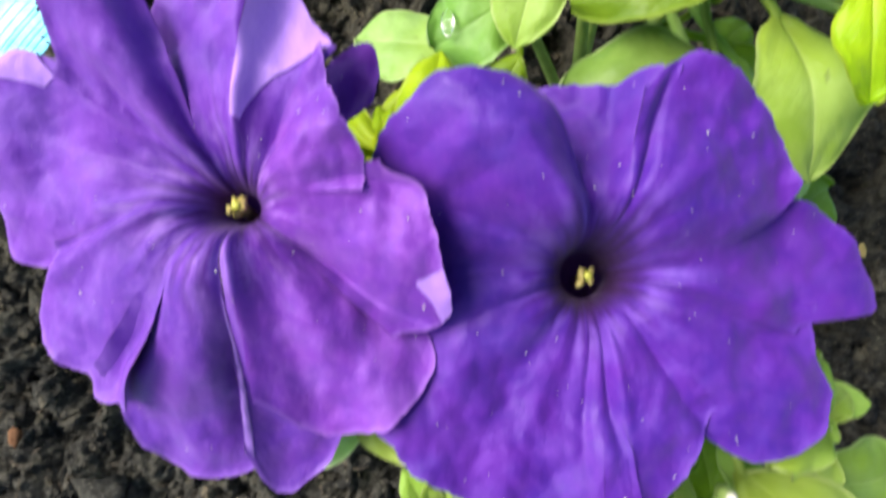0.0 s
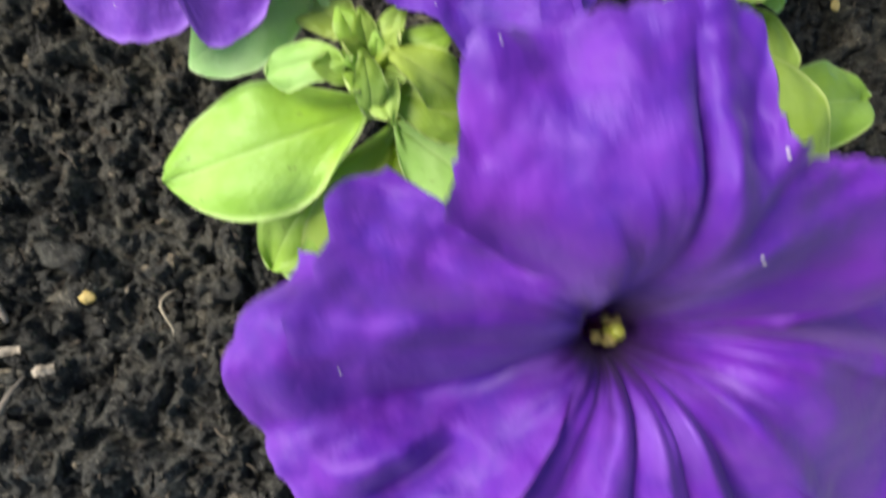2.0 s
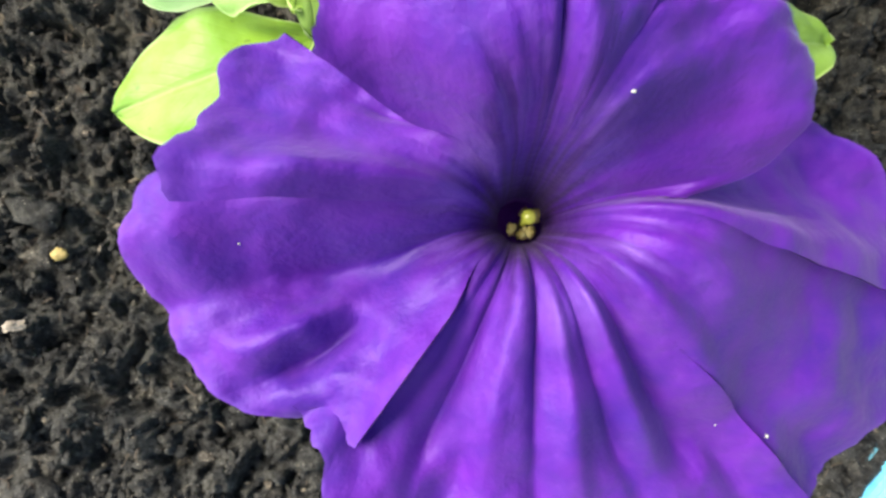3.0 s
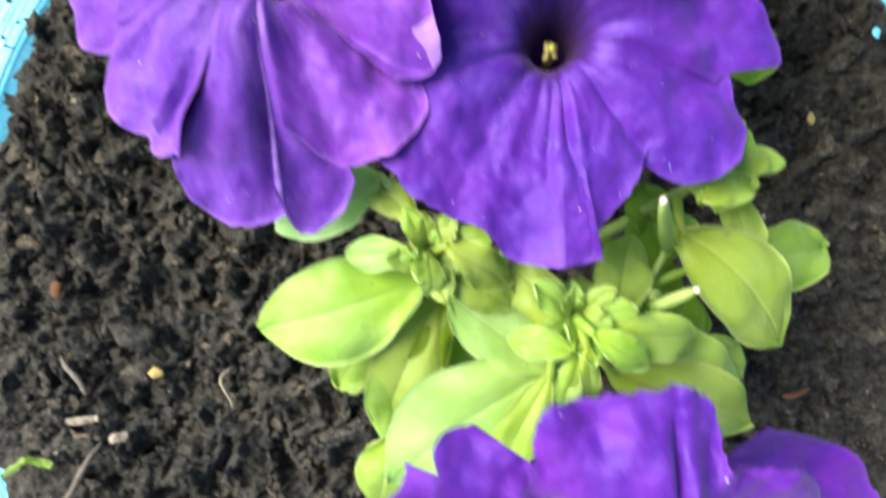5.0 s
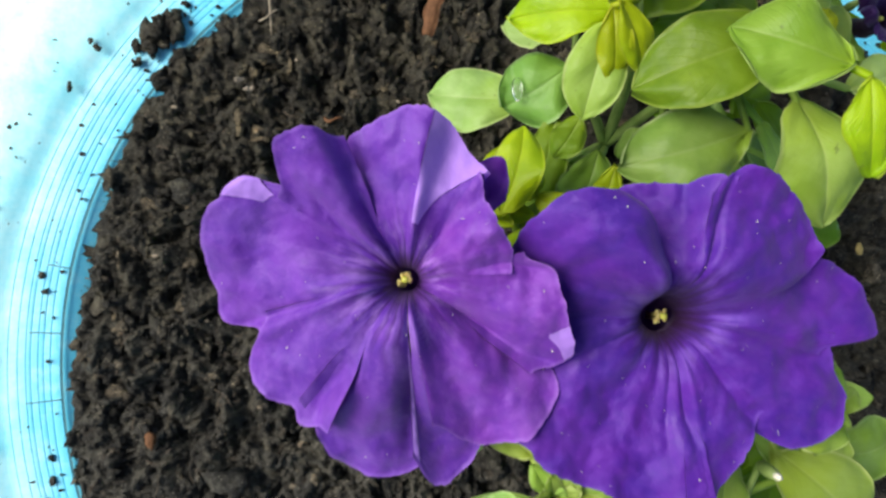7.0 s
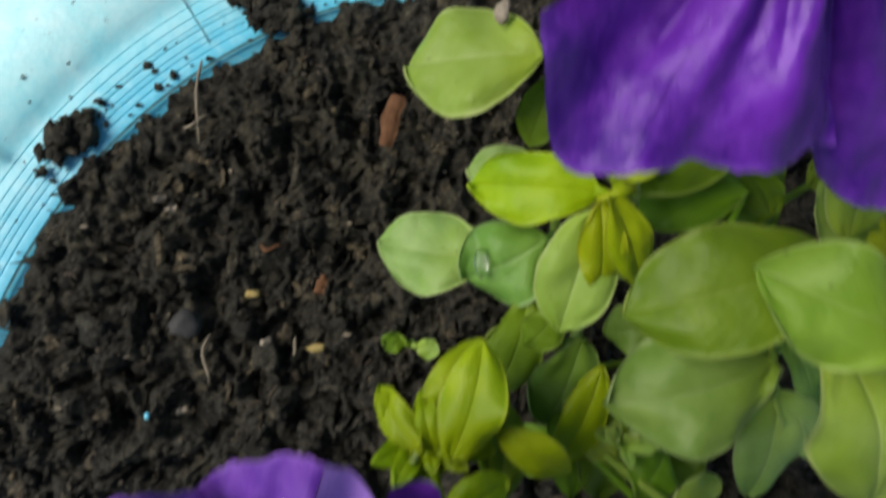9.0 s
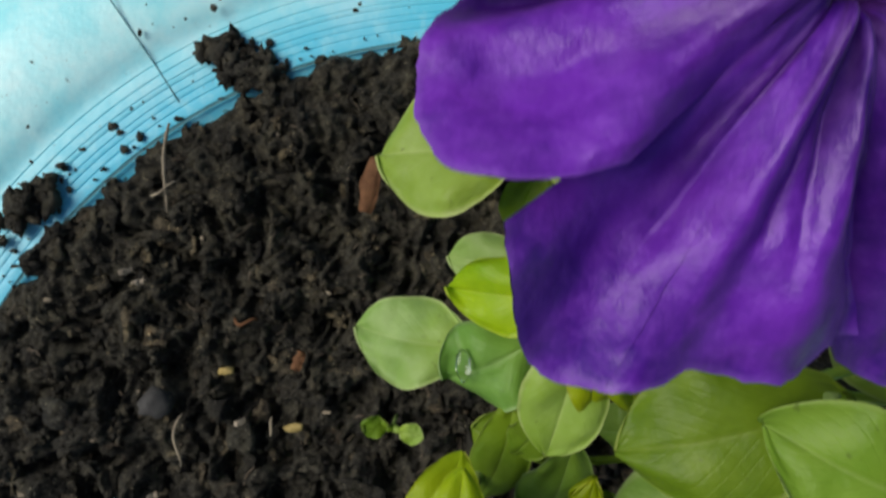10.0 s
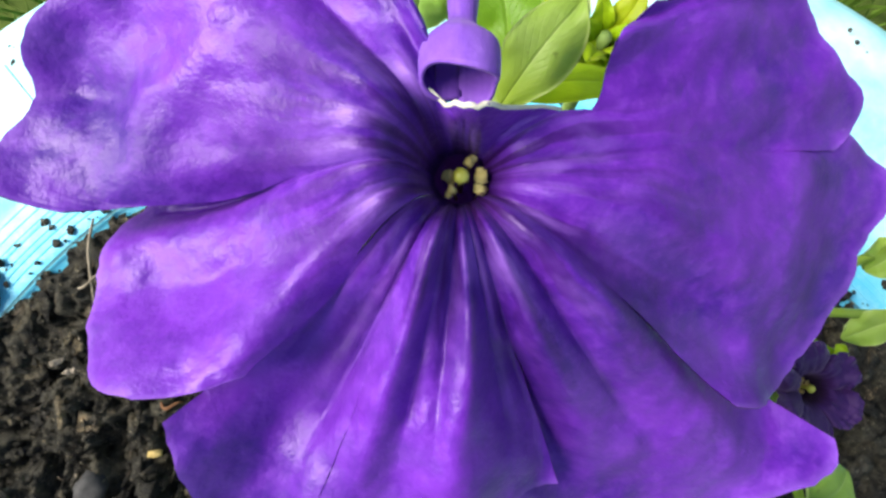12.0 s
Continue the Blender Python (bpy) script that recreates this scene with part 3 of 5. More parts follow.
twig("wood_sliver", "pale brown wood sliver on the soil", (0.1272, -0.0737, 0.003), (0.1371, -0.0712, 0.003), 0.0009, bark_chip, 0.0004)


def bit(name, label, centre, size, material, seed, rough=0.6):
    bv, bf = blob(centre, size, seed, rough, 7, 10)
    return tagged(mesh_object(name, bv, bf, material), label, name.replace("_", " "))


bit("pebble", "smooth dark grey pebble in the soil", (-0.0967, 0.0637, 0.000), (0.0056, 0.0052, 0.0042), pebble_skin, 1.0, 0.45)
bit("soil_clump", "large dry grey-brown clump of soil", (-0.1103, -0.0531, 0.002), (0.0085, 0.0050, 0.004), soil_skin, 2.0, 0.8)
bit("soil_clump", "large dry brown clump of soil", (-0.127, 0.062, 0.002), (0.006, 0.005, 0.004), soil_skin, 5.0, 0.8)
bit("bark_chip", "small reddish bark chip on the soil", (-0.1403, -0.0357, 0.003), (0.0022, 0.0034, 0.0014), bark_chip, 3.0)
bit("seed_husk", "small yellow seed husk on the soil", (-0.1015, -0.0661, 0.003), (0.0028, 0.0020, 0.0014), yellow_bit, 4.0)
bit("seed_husk", "small yellow seed husk on the soil", (-0.0517, 0.0552, 0.003), (0.0032, 0.0014, 0.0010), yellow_bit, 6.0)
flake("wood_chip", "pale wood chip on the soil", (-0.1165, -0.0897, 0.0040), (-0.1105, -0.0883, 0.0040), 0.0030, 0.0009, pale_chip, 7.0)
flake("wood_chip", "pale wood chip on the soil", (-0.1322, -0.0835, 0.0040), (-0.1218, -0.0825, 0.0040), 0.0022, 0.0009, pale_chip, 8.0)
flake("wood_chip", "pale wood chip on the soil", (-0.1018, 0.1026, 0.0040), (-0.0982, 0.1034, 0.0040), 0.0015, 0.0009, pale_chip, 9.0)
flake("wood_chip", "pale wood chip on the soil", (0.0815, 0.0856, 0.0040), (0.0955, 0.0874, 0.0040), 0.0037, 0.0009, pale_chip, 10.0)
bit("paint_flake", "bright blue bit of tyre paint on the soil", (-0.1086, 0.0332, 0.003), (0.0009, 0.0013, 0.0006), tyre_paint, 31.0)
flake("wood_chip", "tiny pale wood chip on the soil", (-0.0695, 0.0572, 0.0045), (-0.0668, 0.0585, 0.0045), 0.0016, 0.0007, pale_chip, 32.0)
twig("straw", "short pale green straw on the soil", (-0.0590, 0.0530, 0.004), (-0.0577, 0.0590, 0.005), 0.0005, dry_straw, 0.0004)
flake("wood_chip", "tiny pale wood chip on the soil", (-0.1052, 0.1060, 0.0045), (-0.1022, 0.1072, 0.0045), 0.0017, 0.0007, pale_chip, 33.0)
flake("wood_chip", "tiny pale wood chip on the soil", (-0.0978, 0.0350, 0.0045), (-0.0945, 0.0358, 0.0045), 0.0018, 0.0007, pale_chip, 34.0)
flake("wood_chip", "small brown wood chip on the soil", (-0.0510, 0.0735, 0.0045), (-0.0482, 0.0795, 0.0045), 0.0030, 0.0009, bark_chip, 35.0)
bit("leaf_scrap", "olive scrap of leaf on the soil", (-0.0728, 0.0738, 0.003), (0.0026, 0.0014, 0.0009), yellow_bit, 36.0)
bit("soil_clump", "dry brown clump of soil", (-0.0690, 0.0520, 0.000), (0.0042, 0.0052, 0.0034), soil_skin, 37.0, 0.9)
bit("petal_scrap", "small yellow-green leaf scrap on the soil", (0.1437, 0.0305, 0.003), (0.0012, 0.0026, 0.0010), yellow_bit, 11.0)
# Added bit that stands for the blue tyre showing through the soil.
bit("paint_flake", "bright blue bit of tyre paint on the soil", (0.1690, -0.0915, 0.004), (0.0024, 0.0016, 0.0008), tyre_paint, 12.0)


flake("sprout_leaf", "small green grass sprout lying on the soil", (-0.1538, -0.1025, 0.004), (-0.1449, -0.0962, 0.007), 0.0026, 0.0004, grass_skin, 2.0)
flake("sprout_leaf", "small green grass sprout lying on the soil", (-0.1445, -0.0962, 0.007), (-0.1365, -0.0991, 0.005), 0.0028, 0.0004, grass_skin, 3.0)
bit("paint_flake", "bright blue bit of tyre paint on the soil", (0.1702, 0.0648, 0.004), (0.0014, 0.0022, 0.0008), tyre_paint, 14.0)


# ---- plants ----
stems = {}


def plant(name, label, root):
    ob = new(name)
    ob.location = root
    tagged(ob, label, "petunia plant", "petunias in the tyre")
    stems[ob.name] = []
    return ob


def put_under(ob, parent):
    ob.parent = parent
    ob.matrix_parent_inverse = Matrix.Translation(-parent.location)
    return ob


def stem(owner, a, b, bend, r0=0.0022, r1=0.0013):
    pts = curve_points(a, b, bend, 14)
    stems[owner.name] += [Vector(p) for p in pts]
    tv, tf = tube(pts, [r0 + (r1 - r0) * i / 14 for i in range(15)], 9)
    return put_under(mesh_object("stem", tv, tf, stem_skin), owner)


leaf_rng = random.Random(3)


def leaf(owner, base, tip, width, fold, arch, material):
    base, tip = Vector(base), Vector(tip)
    axis = tip - base
    length = axis.length
    axis.normalize()
    side = axis.cross(Vector((0, 0, 1))).normalized()
    up = side.cross(axis).normalized()
    rows, cols = 26, 15
    grid = np.zeros((rows, cols, 3))
    uv = np.zeros((rows, cols, 2))
    k1, k2, k3 = (leaf_rng.uniform(0, 6.28) for _ in range(3))
    wave = width * leaf_rng.uniform(0.05, 0.13)
    twist = leaf_rng.uniform(-0.28, 0.28)
    bow = leaf_rng.uniform(-0.05, 0.05) * length
    for i in range(rows):
        s = 1 - (1 - i / (rows - 1)) ** 1.5
        full = 1.95 * (0.004 + s) ** 0.62 * (1 - s ** 1.9) ** 0.78
        w = max(0.03, full) * width / 2
        mid = base + axis * (s * length) + side * bow * math.sin(math.pi * s) + up * (arch * math.sin(math.pi * s) - 0.35 * arch * s * s)
        for j in range(cols):
            t = -1 + 2 * j / (cols - 1)
            lift = 0.75 * fold * abs(t) * w * (1.1 - 0.6 * abs(t)) + twist * t * w
            lift += wave * abs(t) ** 2 * math.sin(s * 9 + k1 + (2.0 if t > 0 else 0.0)) - 0.10 * width * abs(t) ** 3 * math.sin(math.pi * s)
            lift += width * (0.11 * noise.noise(Vector((s * 3.4 + k1, t * 1.5 + k2, k3))) + 0.04 * noise.noise(Vector((s * 8.0 + k3, t * 3.2 + k1, k2)))) * (0.25 + abs(t))
            p = mid + side * (t * w * (1 + 0.03 * math.sin(s * 8 + k2 + 2 * (t > 0)) + 0.012 * math.sin(s * 17 + k3))) + up * lift
            grid[i, j] = p
            uv[i, j] = (j / (cols - 1), s)
    verts, faces, uvs, nor = sheet(grid, 0.00055, uv)
    verts = [tuple(v) for v in verts]
    uvs = [tuple(v) for v in uvs]
    near = min(stems[owner.name], key=lambda q: (q - base).length + 2.0 * max(0.0, q.z - base.z))
    pts = [base + axis * (length * 0.14) - up * 0.0006, base, base.lerp(near, 0.5) - Vector((0, 0, 0.05 * (near - base).length)), near]
    pv, pf = tube(pts, [0.0006, 0.0010, 0.0012, 0.0014], 6)
    k = len(verts)
    verts += pv
    uvs += [(0.3, 0.3)] * len(pv)
    faces += [tuple(i + k for i in q) for q in pf]
    return put_under(mesh_object("leaf", verts, faces, material, None, "", uvs), owner)


def rosette(owner, centre, count, size, material, seed, spread=0.8):
    """Young leaves crowded at a shoot tip."""
    r = random.Random(seed)
    c = Vector(centre)
    for k in range(count):
        a = k * 2.4 + r.uniform(-0.3, 0.3)
        q = k / max(1, count - 1)
        l = size * (1.0 - 0.55 * q) * r.uniform(0.85, 1.15)
        el = 0.35 + 0.85 * q
        d = Vector((math.cos(a) * math.cos(el) * spread, math.sin(a) * math.cos(el) * spread, math.sin(el)))
        b = c + Vector((math.cos(a), math.sin(a), 0)) * size * 0.10 + Vector((0, 0, -0.002))
        leaf(owner, b, b + d * l, l * 0.46, 0.45, l * 0.10, material)


def smooth_table(xs, values, sigma, step, wrap=False):
    """Values laid on an even grid of angles and rounded off."""
    n = max(1, int(3 * sigma / step))
    kernel = np.exp(-0.5 * (np.arange(-n, n + 1) * step / sigma) ** 2)
    padded = np.pad(values, n, mode="wrap" if wrap else "reflect", **({} if wrap else {"reflect_type": "odd"}))
    return np.convolve(padded, kernel / kernel.sum(), "valid")


def petal(lo, hi, knots, curl=0.0, waist=0.0, wave=1.0, split=0.3, over=4.0, skin=None):
    """One lobe from angle lo to hi, its rim through knots of (angle, reach, rise) in degrees and millimetres."""
    grid = np.arange(lo - 12.0, hi + 12.01, 0.5)
    a, reach, rise = zip(*knots)
    return dict(lo=lo, hi=hi, grid=grid, curl=curl, waist=waist, wave=wave, split=split, over=over, skin=skin,
                reach=smooth_table(grid, np.interp(grid, a, reach), 1.1, 0.5), rise=smooth_table(grid, np.interp(grid, a, rise), 2.5, 0.5))


def smoothstep(x):
    x = min(1.0, max(0.0, x))
    return x * x * (3 - 2 * x)


def corolla(owner, centre, petals, folds, material, label, throat=0.0045, tube_to=None, pistil=(0.0, 0.0), pleat=1.0, seed=1, dots=0.028, flaps=(), bowl=0.3, lip=(0.0, 0.0, 0.0, 0.2, 0.5), sunk=0.0, speck=1.0, pale_edge=None, crumple=1.0, spread=1.0):
    """A funnel flower whose lobes are grown together towards the throat. folds: (angle, height, width[, from, to])."""
    c = Vector(centre)
    r = random.Random(seed)
    foot = Vector(tube_to)
    down = (foot - c)
    pts = [c + Vector((0, 0, -0.0047)), c + Vector((0, 0, -0.0078))] + [c + Vector((0, 0, -0.0078)) * (1 - t) + down * t for t in (0.25, 0.45, 0.7, 1.0)]
    tv, tf = tube(pts, [throat * 0.928, throat * 0.92, throat * 0.82, throat * 0.66, throat * 0.5, throat * 0.42], 28)
    tf = tf[:-2]
    uvs = [(i / 28 % 1, 0.03) for i in range(len(tv))]
    body = put_under(mesh_object("flower", tv, tf, material, None, label, uvs), owner)
    flowers.append(body)
    r0 = throat * 1000 * 0.92
    ring = np.arange(0.0, 360.0, 0.5)
    span, tall, count = np.zeros(720), np.zeros(720), np.zeros(720)
    for pt in petals:
        inside = (pt["grid"] >= pt["lo"]) & (pt["grid"] <= pt["hi"])
        k = np.round(pt["grid"][inside] * 2).astype(int) % 720
        span[k] = np.maximum(span[k], pt["reach"][inside])
        np.add.at(tall, k, pt["rise"][inside])
        np.add.at(count, k, 1)
    tall = tall / np.maximum(count, 1)
    span, tall = smooth_table(ring, span, 7.0, 0.5, True), smooth_table(ring, tall, 8.0, 0.5, True)

    def around(table, th):
        return float(np.interp(th % 360, ring, table, period=360))

    def place(pt, th, s, up=0.0):
        reach = float(np.interp(th, pt["grid"], pt["reach"]))
        rise = float(np.interp(th, pt["grid"], pt["rise"]))
        way = Vector((th * 0.16, seed * 7.3, pt["lo"] * 0.37))
        reach += pt["wave"] * (0.5 * noise.noise(way) + 0.4 * noise.noise(way * 2.9) + 0.15 * noise.noise(way * 7.1))
        if pt["waist"]:
            bay = pt["waist"] * math.exp(-((s - 0.45) / 0.17) ** 2)
            th = pt["lo"] + (th - pt["lo"]) * (1 - bay / (pt["hi"] - pt["lo"]))
        ca, sa = math.cos(radians(th)), math.sin(radians(th))
        rad = r0 + (reach - r0) * s
        q = max(0.0, (rad - r0) / (around(span, th) - r0))
        common = around(tall, th)
        shape = (1 - math.exp(-q / bowl)) / (1 - math.exp(-1 / bowl))
        z = -5.0 * math.exp(-q / 0.085) + max(0.0, common) * shape + min(0.0, common) * min(1.0, q) ** 1.6 + (rise - common) * smoothstep((q - pt["split"]) / 0.5)
        if lip[0]:
            target = lip[0] + lip[1] * math.cos(radians(th - lip[2]))
            z += max(0.0, target - (0.5 if common > 0 else lip[4]) * common) * (q / lip[3]) * math.exp(1 - q / lip[3])
        for fold in folds:
            fa, fh, fw = fold[:3]
            f0, f1 = fold[3:5] if len(fold) > 3 else (0.0, 1.3)
            bend = 5.0 * noise.noise(Vector((fa * 0.31, q * 2.2, seed)))
            d = turned(th - fa - bend * q) / fw
            if abs(d) < 3.5:
                tail = 0.40 + 0.5 * abs(noise.noise(Vector((fa * 1.37, seed, 0.5))))
                run = q ** 0.7 * (1.2 - 0.6 * q) * (1 - (0.88 if fw < 4.5 else 0.3) * smoothstep((q - tail) / 0.4)) if len(fold) == 3 else math.sin(math.pi * min(1.0, max(0.0, (q - f0) / (f1 - f0)))) ** 0.8
                z += fh * run * math.exp(-(d * d + 0.03) ** (0.62 if fh < 0 else 0.9))
        near = math.exp(-((q - 0.24) / 0.22) ** 2)
        z += pleat * (0.8 * noise.noise(Vector((th * 0.085, seed * 4.1, q * 0.8))) + 0.06 * noise.noise(Vector((th * 0.24, seed * 1.7, q * 1.2)))) * near
        z += pt["wave"] * (1.9 * noise.noise(Vector((th * 0.05, seed * 2.2, s))) + 1.1 * noise.noise(Vector((th * 0.15, seed * 6.2, s * 2)))) * s ** 4
        z += pt["curl"] * max(0.0, (s - 0.72) / 0.28) ** 2
        rad -= 0.25 * abs(pt["curl"]) * max(0.0, (s - 0.8) / 0.2) ** 2
        w = Vector((rad * ca, rad * sa, 9.0 * q * q))
        k = min(1.0, q * 1.6)
        z += 0.15 * ((pt["lo"] * 0.37) % 1.0) * smoothstep((q - pt["split"]) / 0.3)
        z += k * (2.4 * noise.noise(w * 0.07 + Vector((seed * 5.0, 0, 0))) + crumple * 1.0 * noise.noise(w * 0.17 + Vector((0, seed * 3.0, 0))) + crumple * 0.28 * noise.noise(w * 0.45 + Vector((0, 0, seed * 2.0))))
        return c.x + rad * ca / 1000, c.y + rad * sa / 1000, c.z + (z + up) / 1000

    specks = []
    for pt in petals:
        lo, hi = pt["lo"], pt["hi"]
        ncol, nrow = max(18, int((hi - lo) / 1.0)), 44
        grid, uv = np.zeros((nrow, ncol, 3)), np.zeros((nrow, ncol, 2))
        for j in range(ncol):
            for i in range(nrow):
                s = (i / (nrow - 1)) ** 0.95
                over = pt["over"] * smoothstep((s - pt["split"] + 0.05) / 0.35)
                th = lo - over + (hi - lo + 2 * over) * j / (ncol - 1)
                grid[i, j] = place(pt, th, s)
                uv[i, j] = (th / 360.0 + 1.0, s * 0.9 + 0.06)
        verts, faces, uvs, nor = sheet(grid, 0.00030, uv)
        p = mesh_object("petal", [tuple(v) for v in verts], faces, pt["skin"] or material, None, "", uvs, normals=nor)
        p.parent = body
        if pale_edge is not None and pt is petals[pale_edge]:
            rim = [Vector(grid[-1, j]) for j in range(0, ncol, 5)]
            mesh_object("petal_rim", *tube(rim, [0.00020 + 0.00010 * math.sin(0.2 * j) for j in range(len(rim))], 6), white_tip, p, "pale petal rim")
        for k in range(int((hi - lo) * dots)):
            q = place(pt, r.uniform(lo, hi), 0.2 + 0.78 * r.random() ** 0.8, 0.22)
            w = speck * r.uniform(0.00007, 0.00019) * (1.5 if k % 9 == 0 else 1.0)
            specks.append(blob(q, (w * r.uniform(0.7, 1.8), w * r.uniform(0.7, 1.8), w), k * 0.3, 0.6, 4, 6))
    for k, t0, t1, a0, a1, s0, s1, lift in flaps:
        grid, uv = np.zeros((20, 11, 3)), np.zeros((20, 11, 2))
        for i in range(20):
            for j in range(11):
                f, q = i / 19, j / 10
                s = s0 + (s1 - s0) * f
                th = (a0 + (t0 - a0) * f) * (1 - q) + (a1 + (t1 - a1) * f) * q
                grid[i, j] = place(petals[k], th, s, 0.2 + lift * math.sin(math.pi * (0.15 + 0.7 * q)) * f * min(1.0, (19 - i) / 4 + 0.3))
                uv[i, j] = (th / 360 + 1.0, s * 0.5 + 0.3)
        verts, faces, uvs, nor = sheet(grid, 0.0003, uv)
        p = mesh_object("petal_fold", [tuple(v) for v in verts], faces, petal_back, None, "pale lilac folded petal edge", uvs, normals=nor)
        p.parent = body
    if specks:
        v2, f2 = joined(specks)
        p = mesh_object("pollen_specks", v2, f2, white_tip, None, "fine white specks")
        p.parent = body
        tagged(p, kind="stuff")
    px, py = pistil
    top = Vector((c.x + px, c.y + py, c.z - 0.001))
    sv, sf = joined([blob(top, (0.0009, 0.0009, 0.0008), seed, 0.15, 6, 10),
                     tube([top - Vector((0, 0, 0.0005)), top - Vector((px, py, 0.012))], [0.0004, 0.0004], 6)])
    s = mesh_object("stigma", sv, sf, stigma_skin, None, "yellow-green stigma")
    s.parent = body
    for k in range(5):
        a = k * 1.257 + seed + r.uniform(-0.5, 0.5)
        far = spread * r.uniform(0.0008, 0.0016)
        q = top + Vector((far * math.cos(a), far * math.sin(a), -r.uniform(0.0004, 0.0026) - sunk))
        av, af = joined([blob(q, (r.uniform(0.0005, 0.0008), r.uniform(0.0005, 0.0009), 0.0007), seed + k, 0.7, 6, 9),
                         blob(q + Vector((0.0005 * math.sin(a), 0.0006 * math.cos(a), -0.0001)), (0.0005, 0.0005, 0.0005), seed - k, 0.6, 5, 7),
                         tube([q, q + Vector((-0.0006 * math.cos(a), -0.0006 * math.sin(a), -0.010))], [0.0002, 0.0002], 5)])
        s = mesh_object("anther", av, af, pollen, None, "pale yellow anther")
        s.parent = body
    cal = []
    for k in range(5):
        a = k * 1.257 + 0.4
        o = Vector((math.cos(a), math.sin(a), 0))
        cal.append(tube([foot, foot + o * 0.0030 + Vector((0, 0, 0.003)), foot + o * 0.0045 + Vector((0, 0, 0.009)), foot + o * 0.0065 + Vector((0, 0, 0.013))],
                        [0.0012, 0.0016, 0.0014, 0.0004], 6))
    v2, f2 = joined(cal)
    s = mesh_object("calyx", v2, f2, stem_skin, None, "green calyx")
    s.parent = body
    near = min(stems[owner.name], key=lambda q: (q - foot).length)
    put_under(mesh_object("flower_stalk", *tube(curve_points(near, foot, 0.4, 8), [0.0011] * 9, 7), stem_skin), owner)
    return body


flowers = []


def bud(owner, a, b, radius, tipped, label):
    a, b = Vector(a), Vector(b)
    pts = [a.lerp(b, t) for t in (0, 0.15, 0.4, 0.7, 0.9, 1.0)]
    bv, bf = tube(pts, [radius * k for k in (0.6, 1.0, 1.15, 1.0, 0.75, 0.35)], 9)
    body = put_under(mesh_object("bud", bv, bf, bud_skin, None, label), owner)
    if tipped:
        tv, tf = blob(b, (radius * 0.55, radius * 0.55, radius * 0.9), a.x * 50, 0.3)
        t = mesh_object("bud_tip", tv, tf, white_tip, None, "pale dry tip")
        t.parent = body
    near = min(stems[owner.name], key=lambda q: (q - a).length)
    put_under(mesh_object("bud_stalk", *tube(curve_points(near, a, 0.5, 6), [0.0009] * 7, 6), stem_skin), owner)


# lower plant, with two open flowers
lower_plant = plant("petunia_plant", "lime green petunia seedling with violet flowers in dark soil", (0.024, -0.036, 0.0))
stem(lower_plant, (0.024, -0.036, -0.004), (0.000, -0.033, 0.106), 0.3)
stem(lower_plant, (0.024, -0.036, -0.004), (0.031, -0.046, 0.108), 0.5)
stem(lower_plant, (0.026, -0.034, -0.004), (0.064, -0.014, 0.100), 0.7)
stem(lower_plant, (0.026, -0.034, -0.004), (0.052, -0.041, 0.098), 0.6)
stem(lower_plant, (0.024, -0.036, -0.004), (0.022, -0.006, 0.080), 0.6)
leaf(lower_plant, (-0.0007, -0.0374, 0.1000), (-0.0405, -0.0490, 0.0940), 0.0233, .2, 0.004, fresh_leaf)
leaf(lower_plant, (-0.0120, -0.0130, 0.0970), (-0.0384, -0.0250, 0.0900), 0.0162, .2, 0.003, lit_mint_leaf)
leaf(lower_plant, (-0.0072, -0.0440, 0.0880), (-0.0237, -0.0642, 0.0780), 0.0162, .2, 0.002, fresh_leaf)
leaf(lower_plant, (0.0019, -0.0414, 0.0940), (-0.0124, -0.0742, 0.0820), 0.0167, .4, 0.004, fresh_leaf)
leaf(lower_plant, (0.0289, -0.0569, 0.0970), (-0.0104, -0.0866, 0.0850), 0.0271, .2, 0.005, pale_leaf)
leaf(lower_plant, (-0.0059, -0.0738, 0.0820), (-0.0133, -0.0948, 0.0740), 0.0161, .2, 0.003, fresh_leaf)
leaf(lower_plant, (0.0282, -0.0588, 0.0970), (0.0039, -0.0411, 0.1030), 0.0154, .15, 0.002, pale_leaf)
leaf(lower_plant, (0.0014, -0.0358, 0.1080), (0.0193, -0.0443, 0.1040), 0.0091, .3, 0.003, fresh_leaf)
leaf(lower_plant, (0.0035, -0.0314, 0.1120), (0.0184, -0.0383, 0.1040), 0.0094, .4, 0.003, fresh_leaf)
leaf(lower_plant, (-0.0035, -0.0332, 0.1120), (-0.0183, -0.0333, 0.1060), 0.0075, .3, 0.002, pale_leaf)
leaf(lower_plant, (-0.0003, -0.0341, 0.1160), (0.0006, -0.0424, 0.1100), 0.0054, .3, 0.001, blue_leaf)
leaf(lower_plant, (0.0602, -0.0279, 0.0780), (0.0575, -0.0096, 0.0720), 0.0134, .3, 0.002, green_leaf)
leaf(lower_plant, (0.0598, -0.0256, 0.0940), (0.0857, -0.0527, 0.0880), 0.0217, .2, 0.004, fresh_leaf)
leaf(lower_plant, (0.0793, -0.0301, 0.0820), (0.1053, -0.0269, 0.0740), 0.0180, .2, 0.003, fresh_leaf)
tipped = leaf(lower_plant, (0.0704, -0.0169, 0.0960), (0.0767, -0.0330, 0.0890), 0.0101, .35, 0.003, fresh_leaf)
leaf(lower_plant, (0.0548, -0.0474, 0.0940), (0.0745, -0.0660, 0.0880), 0.0134, .3, 0.002, fresh_leaf)
leaf(lower_plant, (0.0661, -0.0541, 0.0840), (0.0800, -0.0617, 0.0760), 0.0123, .2, 0.002, fresh_leaf)
